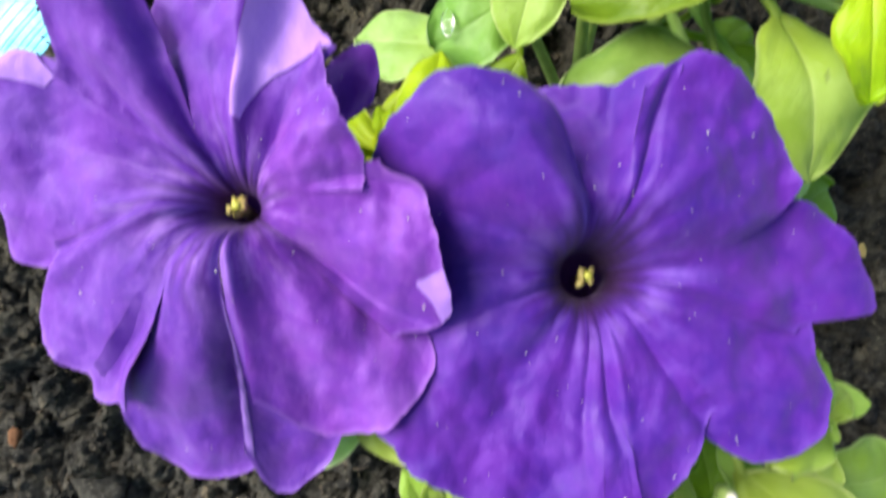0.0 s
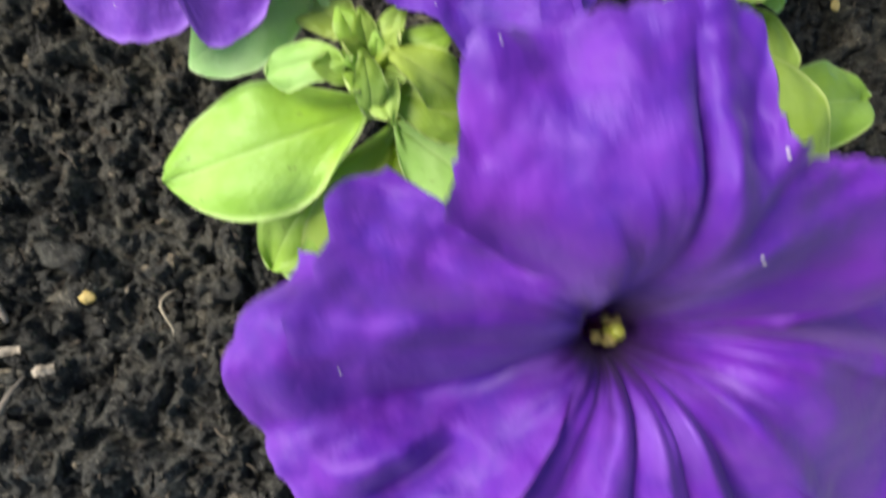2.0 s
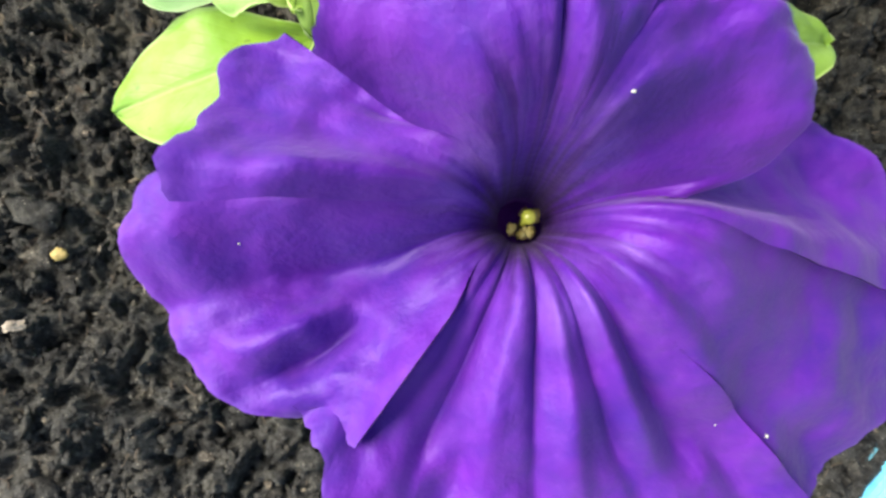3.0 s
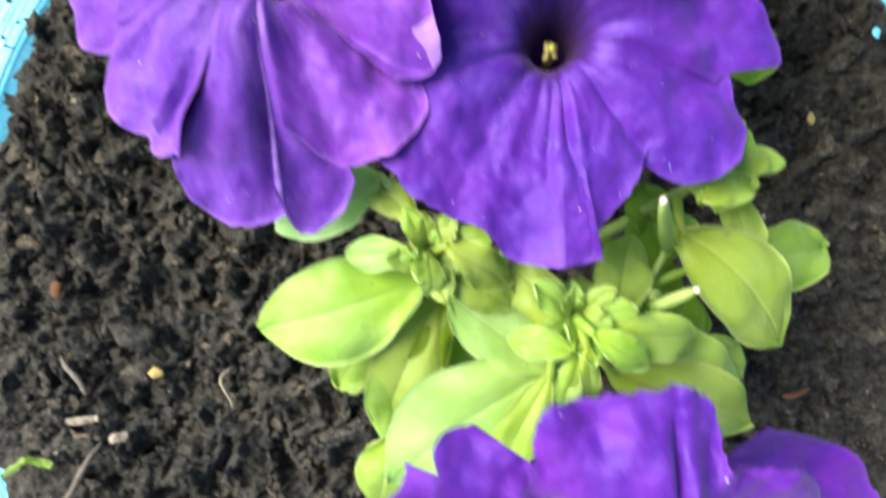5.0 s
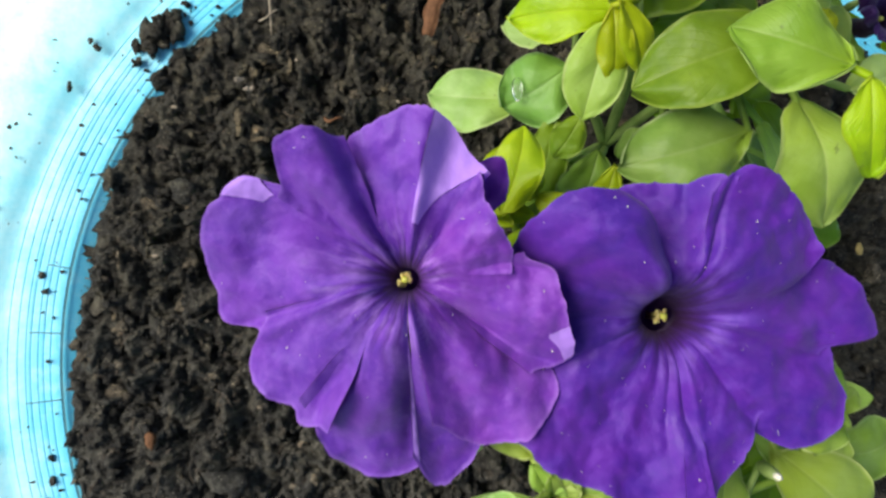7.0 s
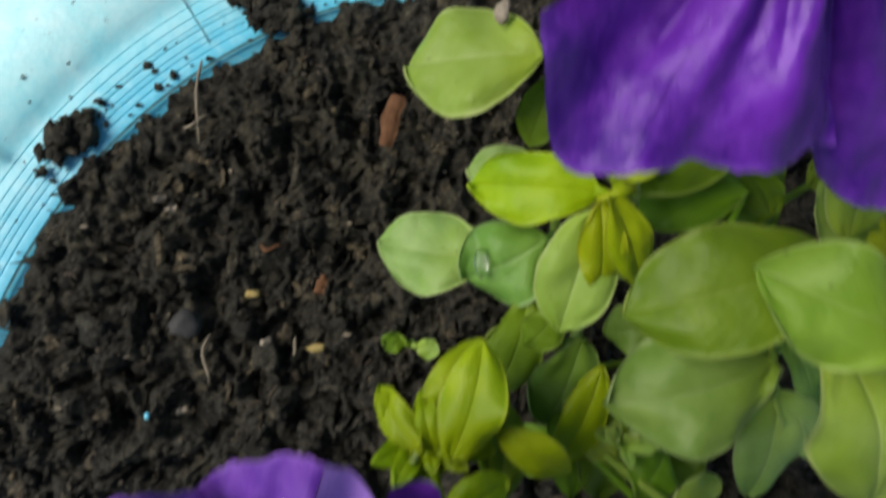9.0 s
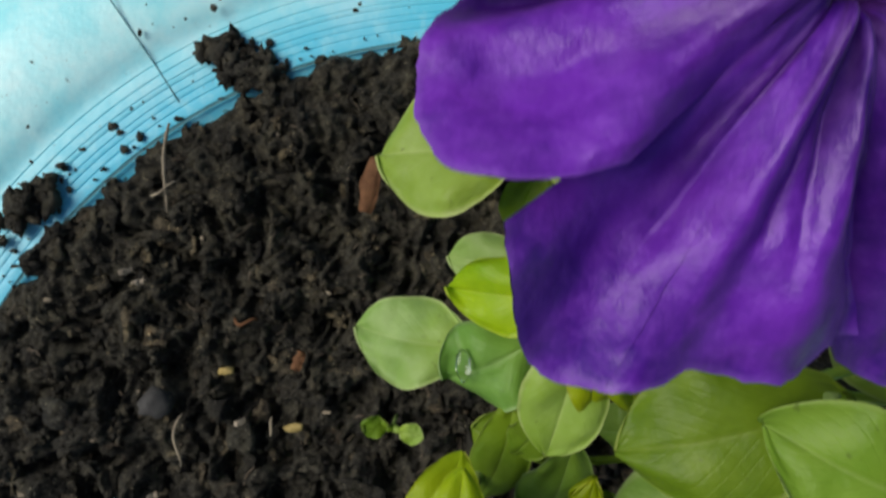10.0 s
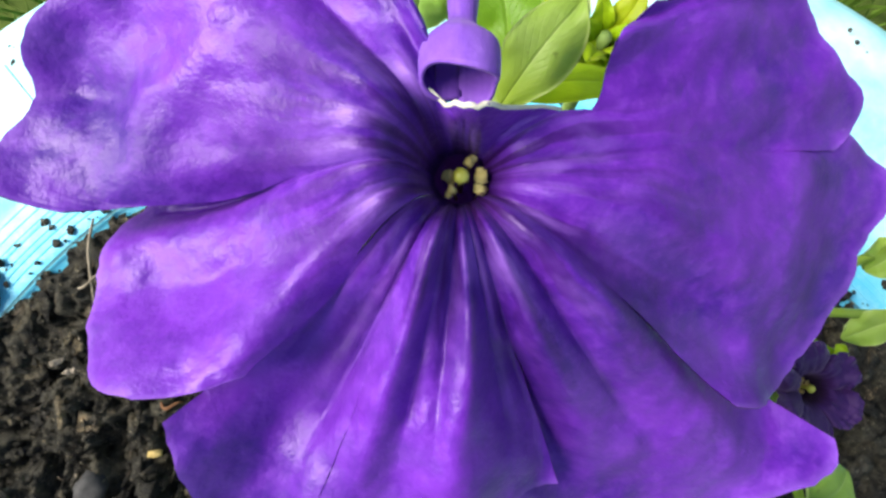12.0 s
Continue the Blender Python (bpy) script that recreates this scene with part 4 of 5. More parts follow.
leaf(lower_plant, (0.0290, -0.0503, 0.1060), (0.0186, -0.0343, 0.1000), 0.0115, .35, 0.003, fresh_leaf)
leaf(lower_plant, (0.0364, -0.0487, 0.0980), (0.0355, -0.0363, 0.0920), 0.0137, .3, 0.002, fresh_leaf)
leaf(lower_plant, (0.0427, -0.0474, 0.0960), (0.0490, -0.0259, 0.0900), 0.0131, .3, 0.003, fresh_leaf)
leaf(lower_plant, (0.0579, -0.0524, 0.0800), (0.0682, -0.0396, 0.0740), 0.0149, .2, 0.002, green_leaf)
leaf(lower_plant, (0.0359, -0.0505, 0.1100), (0.0586, -0.0505, 0.1040), 0.0104, .25, 0.003, fresh_leaf)
leaf(lower_plant, (0.0331, -0.0495, 0.1160), (0.0454, -0.0564, 0.1120), 0.0071, .3, 0.002, fresh_leaf)
leaf(lower_plant, (0.0291, -0.0533, 0.1140), (0.0165, -0.0509, 0.1100), 0.0068, .35, 0.002, fresh_leaf)
leaf(lower_plant, (0.0412, -0.0583, 0.0960), (0.0782, -0.0716, 0.0860), 0.0180, .2, 0.004, fresh_leaf)
leaf(lower_plant, (0.0632, -0.0612, 0.0860), (0.0793, -0.0525, 0.0780), 0.0120, .2, 0.002, fresh_leaf)
leaf(lower_plant, (0.0319, -0.0514, 0.1120), (0.0284, -0.0659, 0.1040), 0.0061, .4, 0.002, fresh_leaf)
leaf(lower_plant, (0.0323, -0.0520, 0.1140), (0.0348, -0.0640, 0.1080), 0.0046, .4, 0.001, fresh_leaf)
leaf(lower_plant, (0.0039, -0.0421, 0.0940), (-0.0049, -0.0674, 0.0840), 0.0091, .5, 0.003, green_leaf)
leaf(lower_plant, (0.0055, -0.0449, 0.0840), (0.0016, -0.0706, 0.0700), 0.0137, .3, 0.003, fresh_leaf)
leaf(lower_plant, (-0.0038, -0.0240, 0.1000), (-0.0158, -0.0141, 0.0920), 0.0098, .3, 0.002, fresh_leaf)
leaf(lower_plant, (0.0587, -0.0335, 0.0820), (0.0581, -0.0155, 0.0740), 0.0136, .3, 0.002, green_leaf)
leaf(lower_plant, (0.0641, -0.0337, 0.0900), (0.0616, -0.0193, 0.0840), 0.0093, .3, 0.002, fresh_leaf)
leaf(lower_plant, (0.0125, -0.0337, 0.1080), (0.0026, -0.0275, 0.1040), 0.0070, .4, 0.002, fresh_leaf)
leaf(lower_plant, (0.0581, -0.0214, 0.1100), (0.0713, -0.0159, 0.1060), 0.0074, .3, 0.002, fresh_leaf)
leaf(lower_plant, (0.0591, -0.0212, 0.1080), (0.0666, -0.0107, 0.1060), 0.0059, .4, 0.002, fresh_leaf)
leaf(lower_plant, (0.0269, -0.0588, 0.1000), (0.0156, -0.0836, 0.0920), 0.0099, .5, 0.004, fresh_leaf)
leaf(lower_plant, (0.0295, -0.0755, 0.0700), (0.0527, -0.0938, 0.0600), 0.0236, .2, 0.003, fresh_leaf)
leaf(lower_plant, (0.0144, -0.0650, 0.0720), (0.0056, -0.0904, 0.0620), 0.0203, .2, 0.003, pale_leaf)
leaf(lower_plant, (0.0327, -0.0648, 0.0740), (-0.0099, -0.0672, 0.0660), 0.0184, .25, 0.003, pale_leaf)
leaf(lower_plant, (0.0052, -0.0459, 0.0800), (-0.0112, -0.0609, 0.0700), 0.0164, .3, 0.002, fresh_leaf)
leaf(lower_plant, (0.0238, -0.0458, 0.0820), (0.0364, -0.0604, 0.0740), 0.0176, .25, 0.002, blue_leaf)
leaf(lower_plant, (0.0184, -0.0520, 0.0600), (0.0007, -0.0590, 0.0500), 0.0216, .2, 0.002, green_leaf)
leaf(lower_plant, (0.0534, -0.0575, 0.0720), (0.0683, -0.0735, 0.0620), 0.0187, .2, 0.002, green_leaf)
leaf(lower_plant, (0.0689, -0.0308, 0.0600), (0.0577, -0.0453, 0.0520), 0.0198, .2, 0.002, green_leaf)
leaf(lower_plant, (0.0742, -0.0388, 0.0580), (0.0714, -0.0587, 0.0500), 0.0167, .2, 0.002, green_leaf)
leaf(lower_plant, (0.0684, -0.0163, 0.1030), (0.0718, -0.0034, 0.1040), 0.0048, .4, 0.002, fresh_leaf)
leaf(lower_plant, (0.0689, -0.0142, 0.1030), (0.0765, -0.0090, 0.1040), 0.0058, .4, 0.002, fresh_leaf)
leaf(lower_plant, (0.0668, -0.0158, 0.1030), (0.0743, -0.0189, 0.1000), 0.0043, .4, 0.002, fresh_leaf)
leaf(lower_plant, (0.0656, -0.0150, 0.1040), (0.0598, -0.0095, 0.1040), 0.0046, .4, 0.002, fresh_leaf)
leaf(lower_plant, (0.0668, -0.0157, 0.0980), (0.0608, -0.0140, 0.0960), 0.0064, .3, 0.002, fresh_leaf)
leaf(lower_plant, (-0.0165, -0.0582, 0.0760), (-0.0240, -0.0628, 0.0720), 0.0113, .2, 0.002, pale_leaf)
leaf(lower_plant, (-0.0033, -0.0460, 0.0900), (-0.0110, -0.0784, 0.0800), 0.0151, .3, 0.003, fresh_leaf)
leaf(lower_plant, (0.0458, -0.0507, 0.0920), (0.0769, -0.0661, 0.0820), 0.0137, .2, 0.003, fresh_leaf)
mesh_object("leaf_tip", *blob((0.0768, -0.0329, 0.0902), (0.0012, 0.0016, 0.0007), 3.0, 0.5), white_tip, tipped, "pale dry leaf tip").matrix_parent_inverse = tipped.matrix_parent_inverse
rosette(lower_plant, (0.0003, -0.0323, 0.108), 13, 0.0145, fresh_leaf, 2)
rosette(lower_plant, (0.0313, -0.0457, 0.109), 12, 0.0135, fresh_leaf, 5)
rosette(lower_plant, (0.0661, -0.0110, 0.101), 12, 0.0165, fresh_leaf, 9)
bud(lower_plant, (0.0566, -0.0296, 0.092), (0.0455, -0.0240, 0.124), 0.0015, True, "slim hairy grey-green bud")
bud(lower_plant, (0.0485, -0.0440, 0.107), (0.0541, -0.0408, 0.1165), 0.0012, True, "small bud with a pale tip")

# upper plant
upper_plant = plant("petunia_plant", "dense light green petunia with violet flowers in dark soil", (0.045, 0.078, 0.0))
stem(upper_plant, (0.045, 0.078, -0.004), (0.030, 0.095, 0.096), 0.4)
stem(upper_plant, (0.045, 0.078, -0.004), (0.020, 0.088, 0.060), 0.6)
stem(upper_plant, (0.045, 0.078, -0.004), (-0.0139, 0.0415, 0.080), 0.7)
stem(upper_plant, (0.045, 0.078, -0.004), (0.060, 0.080, 0.110), 0.4)
stem(upper_plant, (0.045, 0.078, -0.004), (0.020, 0.040, 0.045), 0.6)
stem(upper_plant, (0.045, 0.078, -0.004), (0.040, 0.112, 0.110), 0.6)
leaf(upper_plant, (0.0041, 0.0835, 0.0450), (-0.0273, 0.0893, 0.0350), 0.0242, .25, 0.002, pale_leaf)
leaf(upper_plant, (0.0166, 0.0867, 0.0660), (-0.0032, 0.0773, 0.0560), 0.0237, .15, 0.002, blue_leaf)
leaf(upper_plant, (0.0259, 0.0961, 0.0860), (-0.0025, 0.0999, 0.0740), 0.0163, .25, 0.003, yellow_leaf)
leaf(upper_plant, (0.0205, 0.1020, 0.0620), (-0.0018, 0.1073, 0.0500), 0.0148, .2, 0.002, pale_leaf)
leaf(upper_plant, (0.0230, 0.0911, 0.0900), (0.0162, 0.0654, 0.0840), 0.0170, .5, 0.002, fresh_leaf)
leaf(upper_plant, (0.0230, 0.0931, 0.0960), (0.0244, 0.0737, 0.0880), 0.0094, .5, 0.002, yellow_leaf)
leaf(upper_plant, (0.0246, 0.0937, 0.0980), (0.0333, 0.0753, 0.0880), 0.0099, .4, 0.002, yellow_leaf)
leaf(upper_plant, (0.0613, 0.0963, 0.0780), (0.0338, 0.0998, 0.0660), 0.0202, .2, 0.003, green_leaf)
leaf(upper_plant, (0.0607, 0.1022, 0.0740), (0.0707, 0.0864, 0.0660), 0.0150, .2, 0.002, green_leaf)
leaf(upper_plant, (0.0636, 0.0801, 0.1080), (0.0262, 0.0694, 0.0990), 0.0242, .2, 0.005, green_leaf)
leaf(upper_plant, (0.0694, 0.0661, 0.1220), (0.0444, 0.0782, 0.1180), 0.0202, .2, 0.004, olive_leaf)
leaf(upper_plant, (0.0592, 0.0591, 0.0920), (0.0244, 0.0507, 0.0900), 0.0243, .3, 0.004, blue_leaf)
leaf(upper_plant, (0.0657, 0.0637, 0.1050), (0.0733, 0.0315, 0.1000), 0.0223, .3, 0.004, fresh_leaf)
leaf(upper_plant, (0.0263, 0.0616, 0.0600), (0.0179, 0.0380, 0.0500), 0.0186, .2, 0.002, blue_leaf)
leaf(upper_plant, (0.0193, 0.0707, 0.0680), (0.0118, 0.0598, 0.0600), 0.0106, .2, 0.001, green_leaf)
leaf(upper_plant, (0.0126, 0.0727, 0.0620), (0.0046, 0.0458, 0.0480), 0.0141, .35, 0.002, green_leaf)
leaf(upper_plant, (-0.0116, 0.0335, 0.0780), (-0.0000, 0.0632, 0.0700), 0.0166, .4, 0.003, yellow_leaf)
leaf(upper_plant, (-0.0145, 0.0406, 0.0860), (-0.0238, 0.0537, 0.0780), 0.0078, .4, 0.001, yellow_leaf)
leaf(upper_plant, (0.0033, 0.0230, 0.0660), (0.0060, 0.0463, 0.0580), 0.0129, .3, 0.002, green_leaf)
leaf(upper_plant, (0.0297, 0.0552, 0.0660), (0.0186, 0.0286, 0.0580), 0.0121, .5, 0.002, yellow_leaf)
leaf(upper_plant, (0.0346, 0.0486, 0.0600), (0.0318, 0.0187, 0.0500), 0.0178, .3, 0.002, green_leaf)
leaf(upper_plant, (0.0466, 0.0662, 0.0580), (0.0343, 0.0621, 0.0500), 0.0127, .2, 0.002, blue_leaf)
leaf(upper_plant, (0.0666, 0.0509, 0.0780), (0.0637, 0.0237, 0.0680), 0.0154, .3, 0.002, pale_leaf)
leaf(upper_plant, (0.0659, 0.0496, 0.0780), (0.0801, 0.0340, 0.0700), 0.0113, .2, 0.002, pale_leaf)
leaf(upper_plant, (0.0660, 0.0630, 0.0850), (0.0738, 0.0492, 0.0800), 0.0075, .3, 0.001, blue_leaf)
leaf(upper_plant, (0.0144, 0.1281, 0.0820), (-0.0172, 0.1301, 0.0680), 0.0283, .3, 0.003, fresh_leaf)
leaf(upper_plant, (0.0197, 0.1272, 0.0700), (0.0138, 0.1112, 0.0600), 0.0112, .3, 0.002, green_leaf)
leaf(upper_plant, (0.0860, 0.0750, 0.0920), (0.0757, 0.0981, 0.0860), 0.0180, .3, 0.003, fresh_leaf)
leaf(upper_plant, (0.0352, 0.0249, 0.0700), (0.0457, 0.0352, 0.0640), 0.0125, .3, 0.002, green_leaf)
leaf(upper_plant, (0.0418, 0.0248, 0.0780), (0.0554, 0.0291, 0.0720), 0.0079, .3, 0.001, fresh_leaf)
leaf(upper_plant, (0.0720, 0.0630, 0.1240), (0.0745, 0.0411, 0.1180), 0.0113, .4, 0.002, yellow_leaf)
leaf(upper_plant, (0.0712, 0.0725, 0.0720), (0.0854, 0.0549, 0.0650), 0.0122, .2, 0.003, green_leaf)
leaf(upper_plant, (0.0671, 0.0696, 0.0660), (0.0790, 0.0823, 0.0640), 0.0116, .2, 0.003, green_leaf)
leaf(upper_plant, (0.0820, 0.0674, 0.1000), (0.0989, 0.0716, 0.1000), 0.0131, .3, 0.002, pale_leaf)
leaf(upper_plant, (0.0450, 0.0538, 0.0450), (0.0655, 0.0655, 0.0380), 0.0176, .2, 0.002, green_leaf)
leaf(upper_plant, (0.0616, 0.0349, 0.0450), (0.0461, 0.0209, 0.0380), 0.0192, .2, 0.002, green_leaf)
leaf(upper_plant, (0.0703, 0.0564, 0.0450), (0.0906, 0.0651, 0.0400), 0.0175, .2, 0.002, blue_leaf)
leaf(upper_plant, (0.0870, 0.0325, 0.0500), (0.1091, 0.0432, 0.0450), 0.0186, .2, 0.002, green_leaf)
leaf(upper_plant, (0.0183, 0.0531, 0.0350), (0.0039, 0.0595, 0.0300), 0.0168, .2, 0.002, green_leaf)
leaf(upper_plant, (0.0260, 0.0334, 0.0350), (0.0148, 0.0193, 0.0300), 0.0184, .2, 0.002, green_leaf)
leaf(upper_plant, (0.0528, 0.1017, 0.0500), (0.0725, 0.1133, 0.0450), 0.0171, .2, 0.002, green_leaf)
leaf(upper_plant, (0.0859, 0.0998, 0.0600), (0.1059, 0.1123, 0.0550), 0.0176, .2, 0.002, green_leaf)
leaf(upper_plant, (0.0854, 0.0548, 0.0600), (0.0948, 0.0364, 0.0550), 0.0147, .3, 0.002, pale_leaf)
leaf(upper_plant, (-0.0081, 0.0386, 0.0860), (-0.0005, 0.0636, 0.0860), 0.0140, .35, 0.003, yellow_leaf)
leaf(upper_plant, (-0.0096, 0.0254, 0.0820), (0.0045, 0.0326, 0.0800), 0.0112, .4, 0.002, yellow_leaf)
leaf(upper_plant, (-0.0109, 0.0265, 0.0800), (-0.0141, 0.0048, 0.0760), 0.0121, .4, 0.002, yellow_leaf)
leaf(upper_plant, (0.0340, 0.0296, 0.0600), (0.0238, 0.0477, 0.0550), 0.0137, .3, 0.002, fresh_leaf)
leaf(upper_plant, (0.0572, 0.1063, 0.0880), (0.0252, 0.1054, 0.0800), 0.0227, .2, 0.003, green_leaf)
leaf(upper_plant, (0.0707, 0.0910, 0.0700), (0.0645, 0.1124, 0.0720), 0.0155, .2, 0.003, green_leaf)
leaf(upper_plant, (0.0719, 0.0837, 0.0980), (0.0762, 0.1040, 0.0960), 0.0142, .2, 0.003, fresh_leaf)
leaf(upper_plant, (0.0022, 0.0443, 0.0830), (0.0186, 0.0334, 0.0800), 0.0095, .4, 0.003, yellow_leaf)
leaf(upper_plant, (-0.0078, 0.0414, 0.0850), (0.0052, 0.0511, 0.0800), 0.0088, .5, 0.003, yellow_leaf)
leaf(upper_plant, (-0.0115, 0.0397, 0.0830), (-0.0144, 0.0528, 0.0800), 0.0057, .5, 0.003, yellow_leaf)
leaf(upper_plant, (0.0424, 0.0230, 0.0600), (0.0357, 0.0434, 0.0550), 0.0132, .4, 0.003, fresh_leaf)
leaf(upper_plant, (0.0233, 0.0204, 0.0550), (0.0235, 0.0457, 0.0500), 0.0121, .3, 0.003, green_leaf)
rosette(upper_plant, (-0.0139, 0.0415, 0.078), 13, 0.017, yellow_leaf, 4, 1.0)
rosette(upper_plant, (0.0285, 0.0990, 0.090), 4, 0.010, yellow_leaf, 6)
rosette(upper_plant, (0.0330, 0.0380, 0.072), 5, 0.010, fresh_leaf, 7)

# plant at the back of the bed
back_plant = plant("petunia_plant", "yellowish green petunia shoots in dark soil", (0.062, 0.160, 0.0))
stem(back_plant, (0.062, 0.160, -0.004), (0.0658, 0.1666, 0.096), 0.4)
stem(back_plant, (0.062, 0.160, -0.004), (0.040, 0.158, 0.110), 0.6)
stem(back_plant, (0.062, 0.160, -0.004), (0.098, 0.110, 0.070), 0.6)
leaf(back_plant, (0.0321, 0.1669, 0.1300), (0.0291, 0.1593, 0.1250), 0.0092, .3, 0.002, fresh_leaf)
leaf(back_plant, (0.0423, 0.1489, 0.1150), (0.0565, 0.1626, 0.1250), 0.0108, .3, 0.003, fresh_leaf)
leaf(back_plant, (0.0457, 0.1606, 0.1000), (0.0440, 0.1807, 0.1050), 0.0136, .2, 0.002, green_leaf)
leaf(back_plant, (0.0427, 0.1538, 0.1050), (0.0679, 0.1553, 0.1000), 0.0073, .3, 0.002, yellow_leaf)
leaf(back_plant, (0.0577, 0.1571, 0.0900), (0.0659, 0.1695, 0.0900), 0.0080, .3, 0.001, yellow_leaf)
leaf(back_plant, (0.1245, 0.0947, 0.0600), (0.1205, 0.0950, 0.0600), 0.0084, .3, 0.001, yellow_leaf)
leaf(back_plant, (0.1297, 0.1056, 0.0750), (0.1184, 0.1012, 0.0700), 0.0078, .4, 0.001, fresh_leaf)
leaf(back_plant, (0.1285, 0.1216, 0.0800), (0.1224, 0.1162, 0.0750), 0.0088, .4, 0.001, fresh_leaf)
leaf(back_plant, (0.1063, 0.0844, 0.0700), (0.0974, 0.0894, 0.0700), 0.0079, .3, 0.001, fresh_leaf)
leaf(back_plant, (0.0961, 0.0713, 0.0900), (0.1082, 0.0762, 0.0850), 0.0129, .3, 0.002, fresh_leaf)
leaf(back_plant, (0.0730, 0.0790, 0.1100), (0.0694, 0.0844, 0.1100), 0.0059, .3, 0.001, yellow_leaf)
leaf(back_plant, (0.0540, 0.1614, 0.0850), (0.0721, 0.1734, 0.0850), 0.0095, .3, 0.002, yellow_leaf)
leaf(back_plant, (0.0603, 0.1689, 0.0800), (0.0788, 0.1659, 0.0800), 0.0086, .3, 0.002, yellow_leaf)
leaf(back_plant, (0.0516, 0.1753, 0.0850), (0.0625, 0.1870, 0.0850), 0.0095, .3, 0.002, yellow_leaf)
rosette(back_plant, (0.0658, 0.1666, 0.092), 11, 0.016, yellow_leaf, 12)
rosette(back_plant, (0.0560, 0.1700, 0.090), 8, 0.013, yellow_leaf, 14)

# ---- flowers ----
corolla(upper_plant, (-0.0330, 0.0208, 0.1230), [
    petal(141, 195, [(141, 31, 9), (146, 40.8, 8), (155, 43.9, 3), (161, 46.6, 0), (169, 47, -4), (177, 46, -9), (182, 44.2, -12), (187, 46.2, -14), (192, 44.5, -15), (196, 36, -13)]),
    petal(195, 237, [(194, 33, -12), (202, 39.3, -13), (206, 42.8, -14), (212, 44, -14), (220, 42.2, -14), (227, 39.5, -13), (231, 42.6, -12), (238, 39, -11)]),
    petal(230, 272, [(227, 37, -11.5), (231, 38.5, -12.5), (234, 40, -14), (239, 43.5, -16), (246, 46.8, -18), (256, 48.6, -20), (265, 47.3, -20), (271, 45, -20), (276, 41.5, -20)]),
    petal(274, 290, [(269, 39, -15), (272, 45, -16), (275, 50, -18), (279, 49.6, -19), (288, 45.6, -17), (294, 41, -15)]),
    petal(283, 326, [(282, 32, -7), (287, 37.5, -6), (295, 40.9, -5), (306, 43.8, -2), (316, 42.8, -1), (323, 41.4, 0), (328, 36, 1)], skin=red_violet),
    petal(325, 366, [(323, 34, 3), (328, 38, 4), (334, 39.3, 5), (342, 35.6, 9), (354, 32.2, 12), (362, 30.3, 14), (367, 25, 15)], skin=red_violet),
    petal(364, 408, [(363, 21.8, 15), (372, 22.9, 15.5), (386, 21.6, 16), (402, 22.4, 16), (411, 25.4, 16), (418, 26, 16)], skin=red_violet),
    petal(412, 477, [(410, 27, 15), (421, 28.5, 15), (431, 32.1, 15), (439, 33.4, 18), (446, 33.8, 17), (453, 32.4, 15), (464, 31.9, 10), (478, 29.6, 9)]),
    petal(475, 502, [(474, 31, 13), (479, 33.8, 19), (487, 35.8, 18), (493, 37, 15), (497, 34.6, 12), (503, 31, 10)], curl=1.5),
    # Lower lobe: shade from the lobes above is put into its deeper violet.
    petal(400, 414, [(396, 27, 3), (402, 31, 3), (408, 33.5, 3), (413, 32.5, 3), (418, 28, 3)], skin=deep_violet),
], [(78, 5, 7), (-34, -8, 5), (-80, 3.5, 4), (-89, -3, 4), (139, -5, 4), (130, 3, 6), (-164, 2.5, 4), (-166, -3, 3, 0.3, 1.2), (-126, -5, 6, 0.45, 1.0), (-118, 3, 5, 0.4, 0.9), (-52, 3, 9),
    (172, -2, 9), (4, -3, 5, 0.4, 1.2), (-20, 2.5, 9), (118, -4, 4), (100, 2, 10)],
    violet, "violet petunia flower with a pale yellow centre and ruffled petals", 0.0030, (-0.026, 0.022, 0.085), (-0.0003, -0.0002), 0.8, 1, dots=0.2, speck=0.6,
    flaps=[(7, 409, 437, 434, 440, 0.28, 1.0, 0.4), (0, 144, 154, 146, 150, 0.80, 1.0, 0.8), (5, 331, 342, 336, 337, 0.84, 1.0, 0.3), (3, 270.2, 272.0, 271, 271.5, 0.30, 0.95, 0.25)], bowl=0.42, crumple=1.25, lip=(3.0, 1.0, 60.0, 0.2, 0.5))
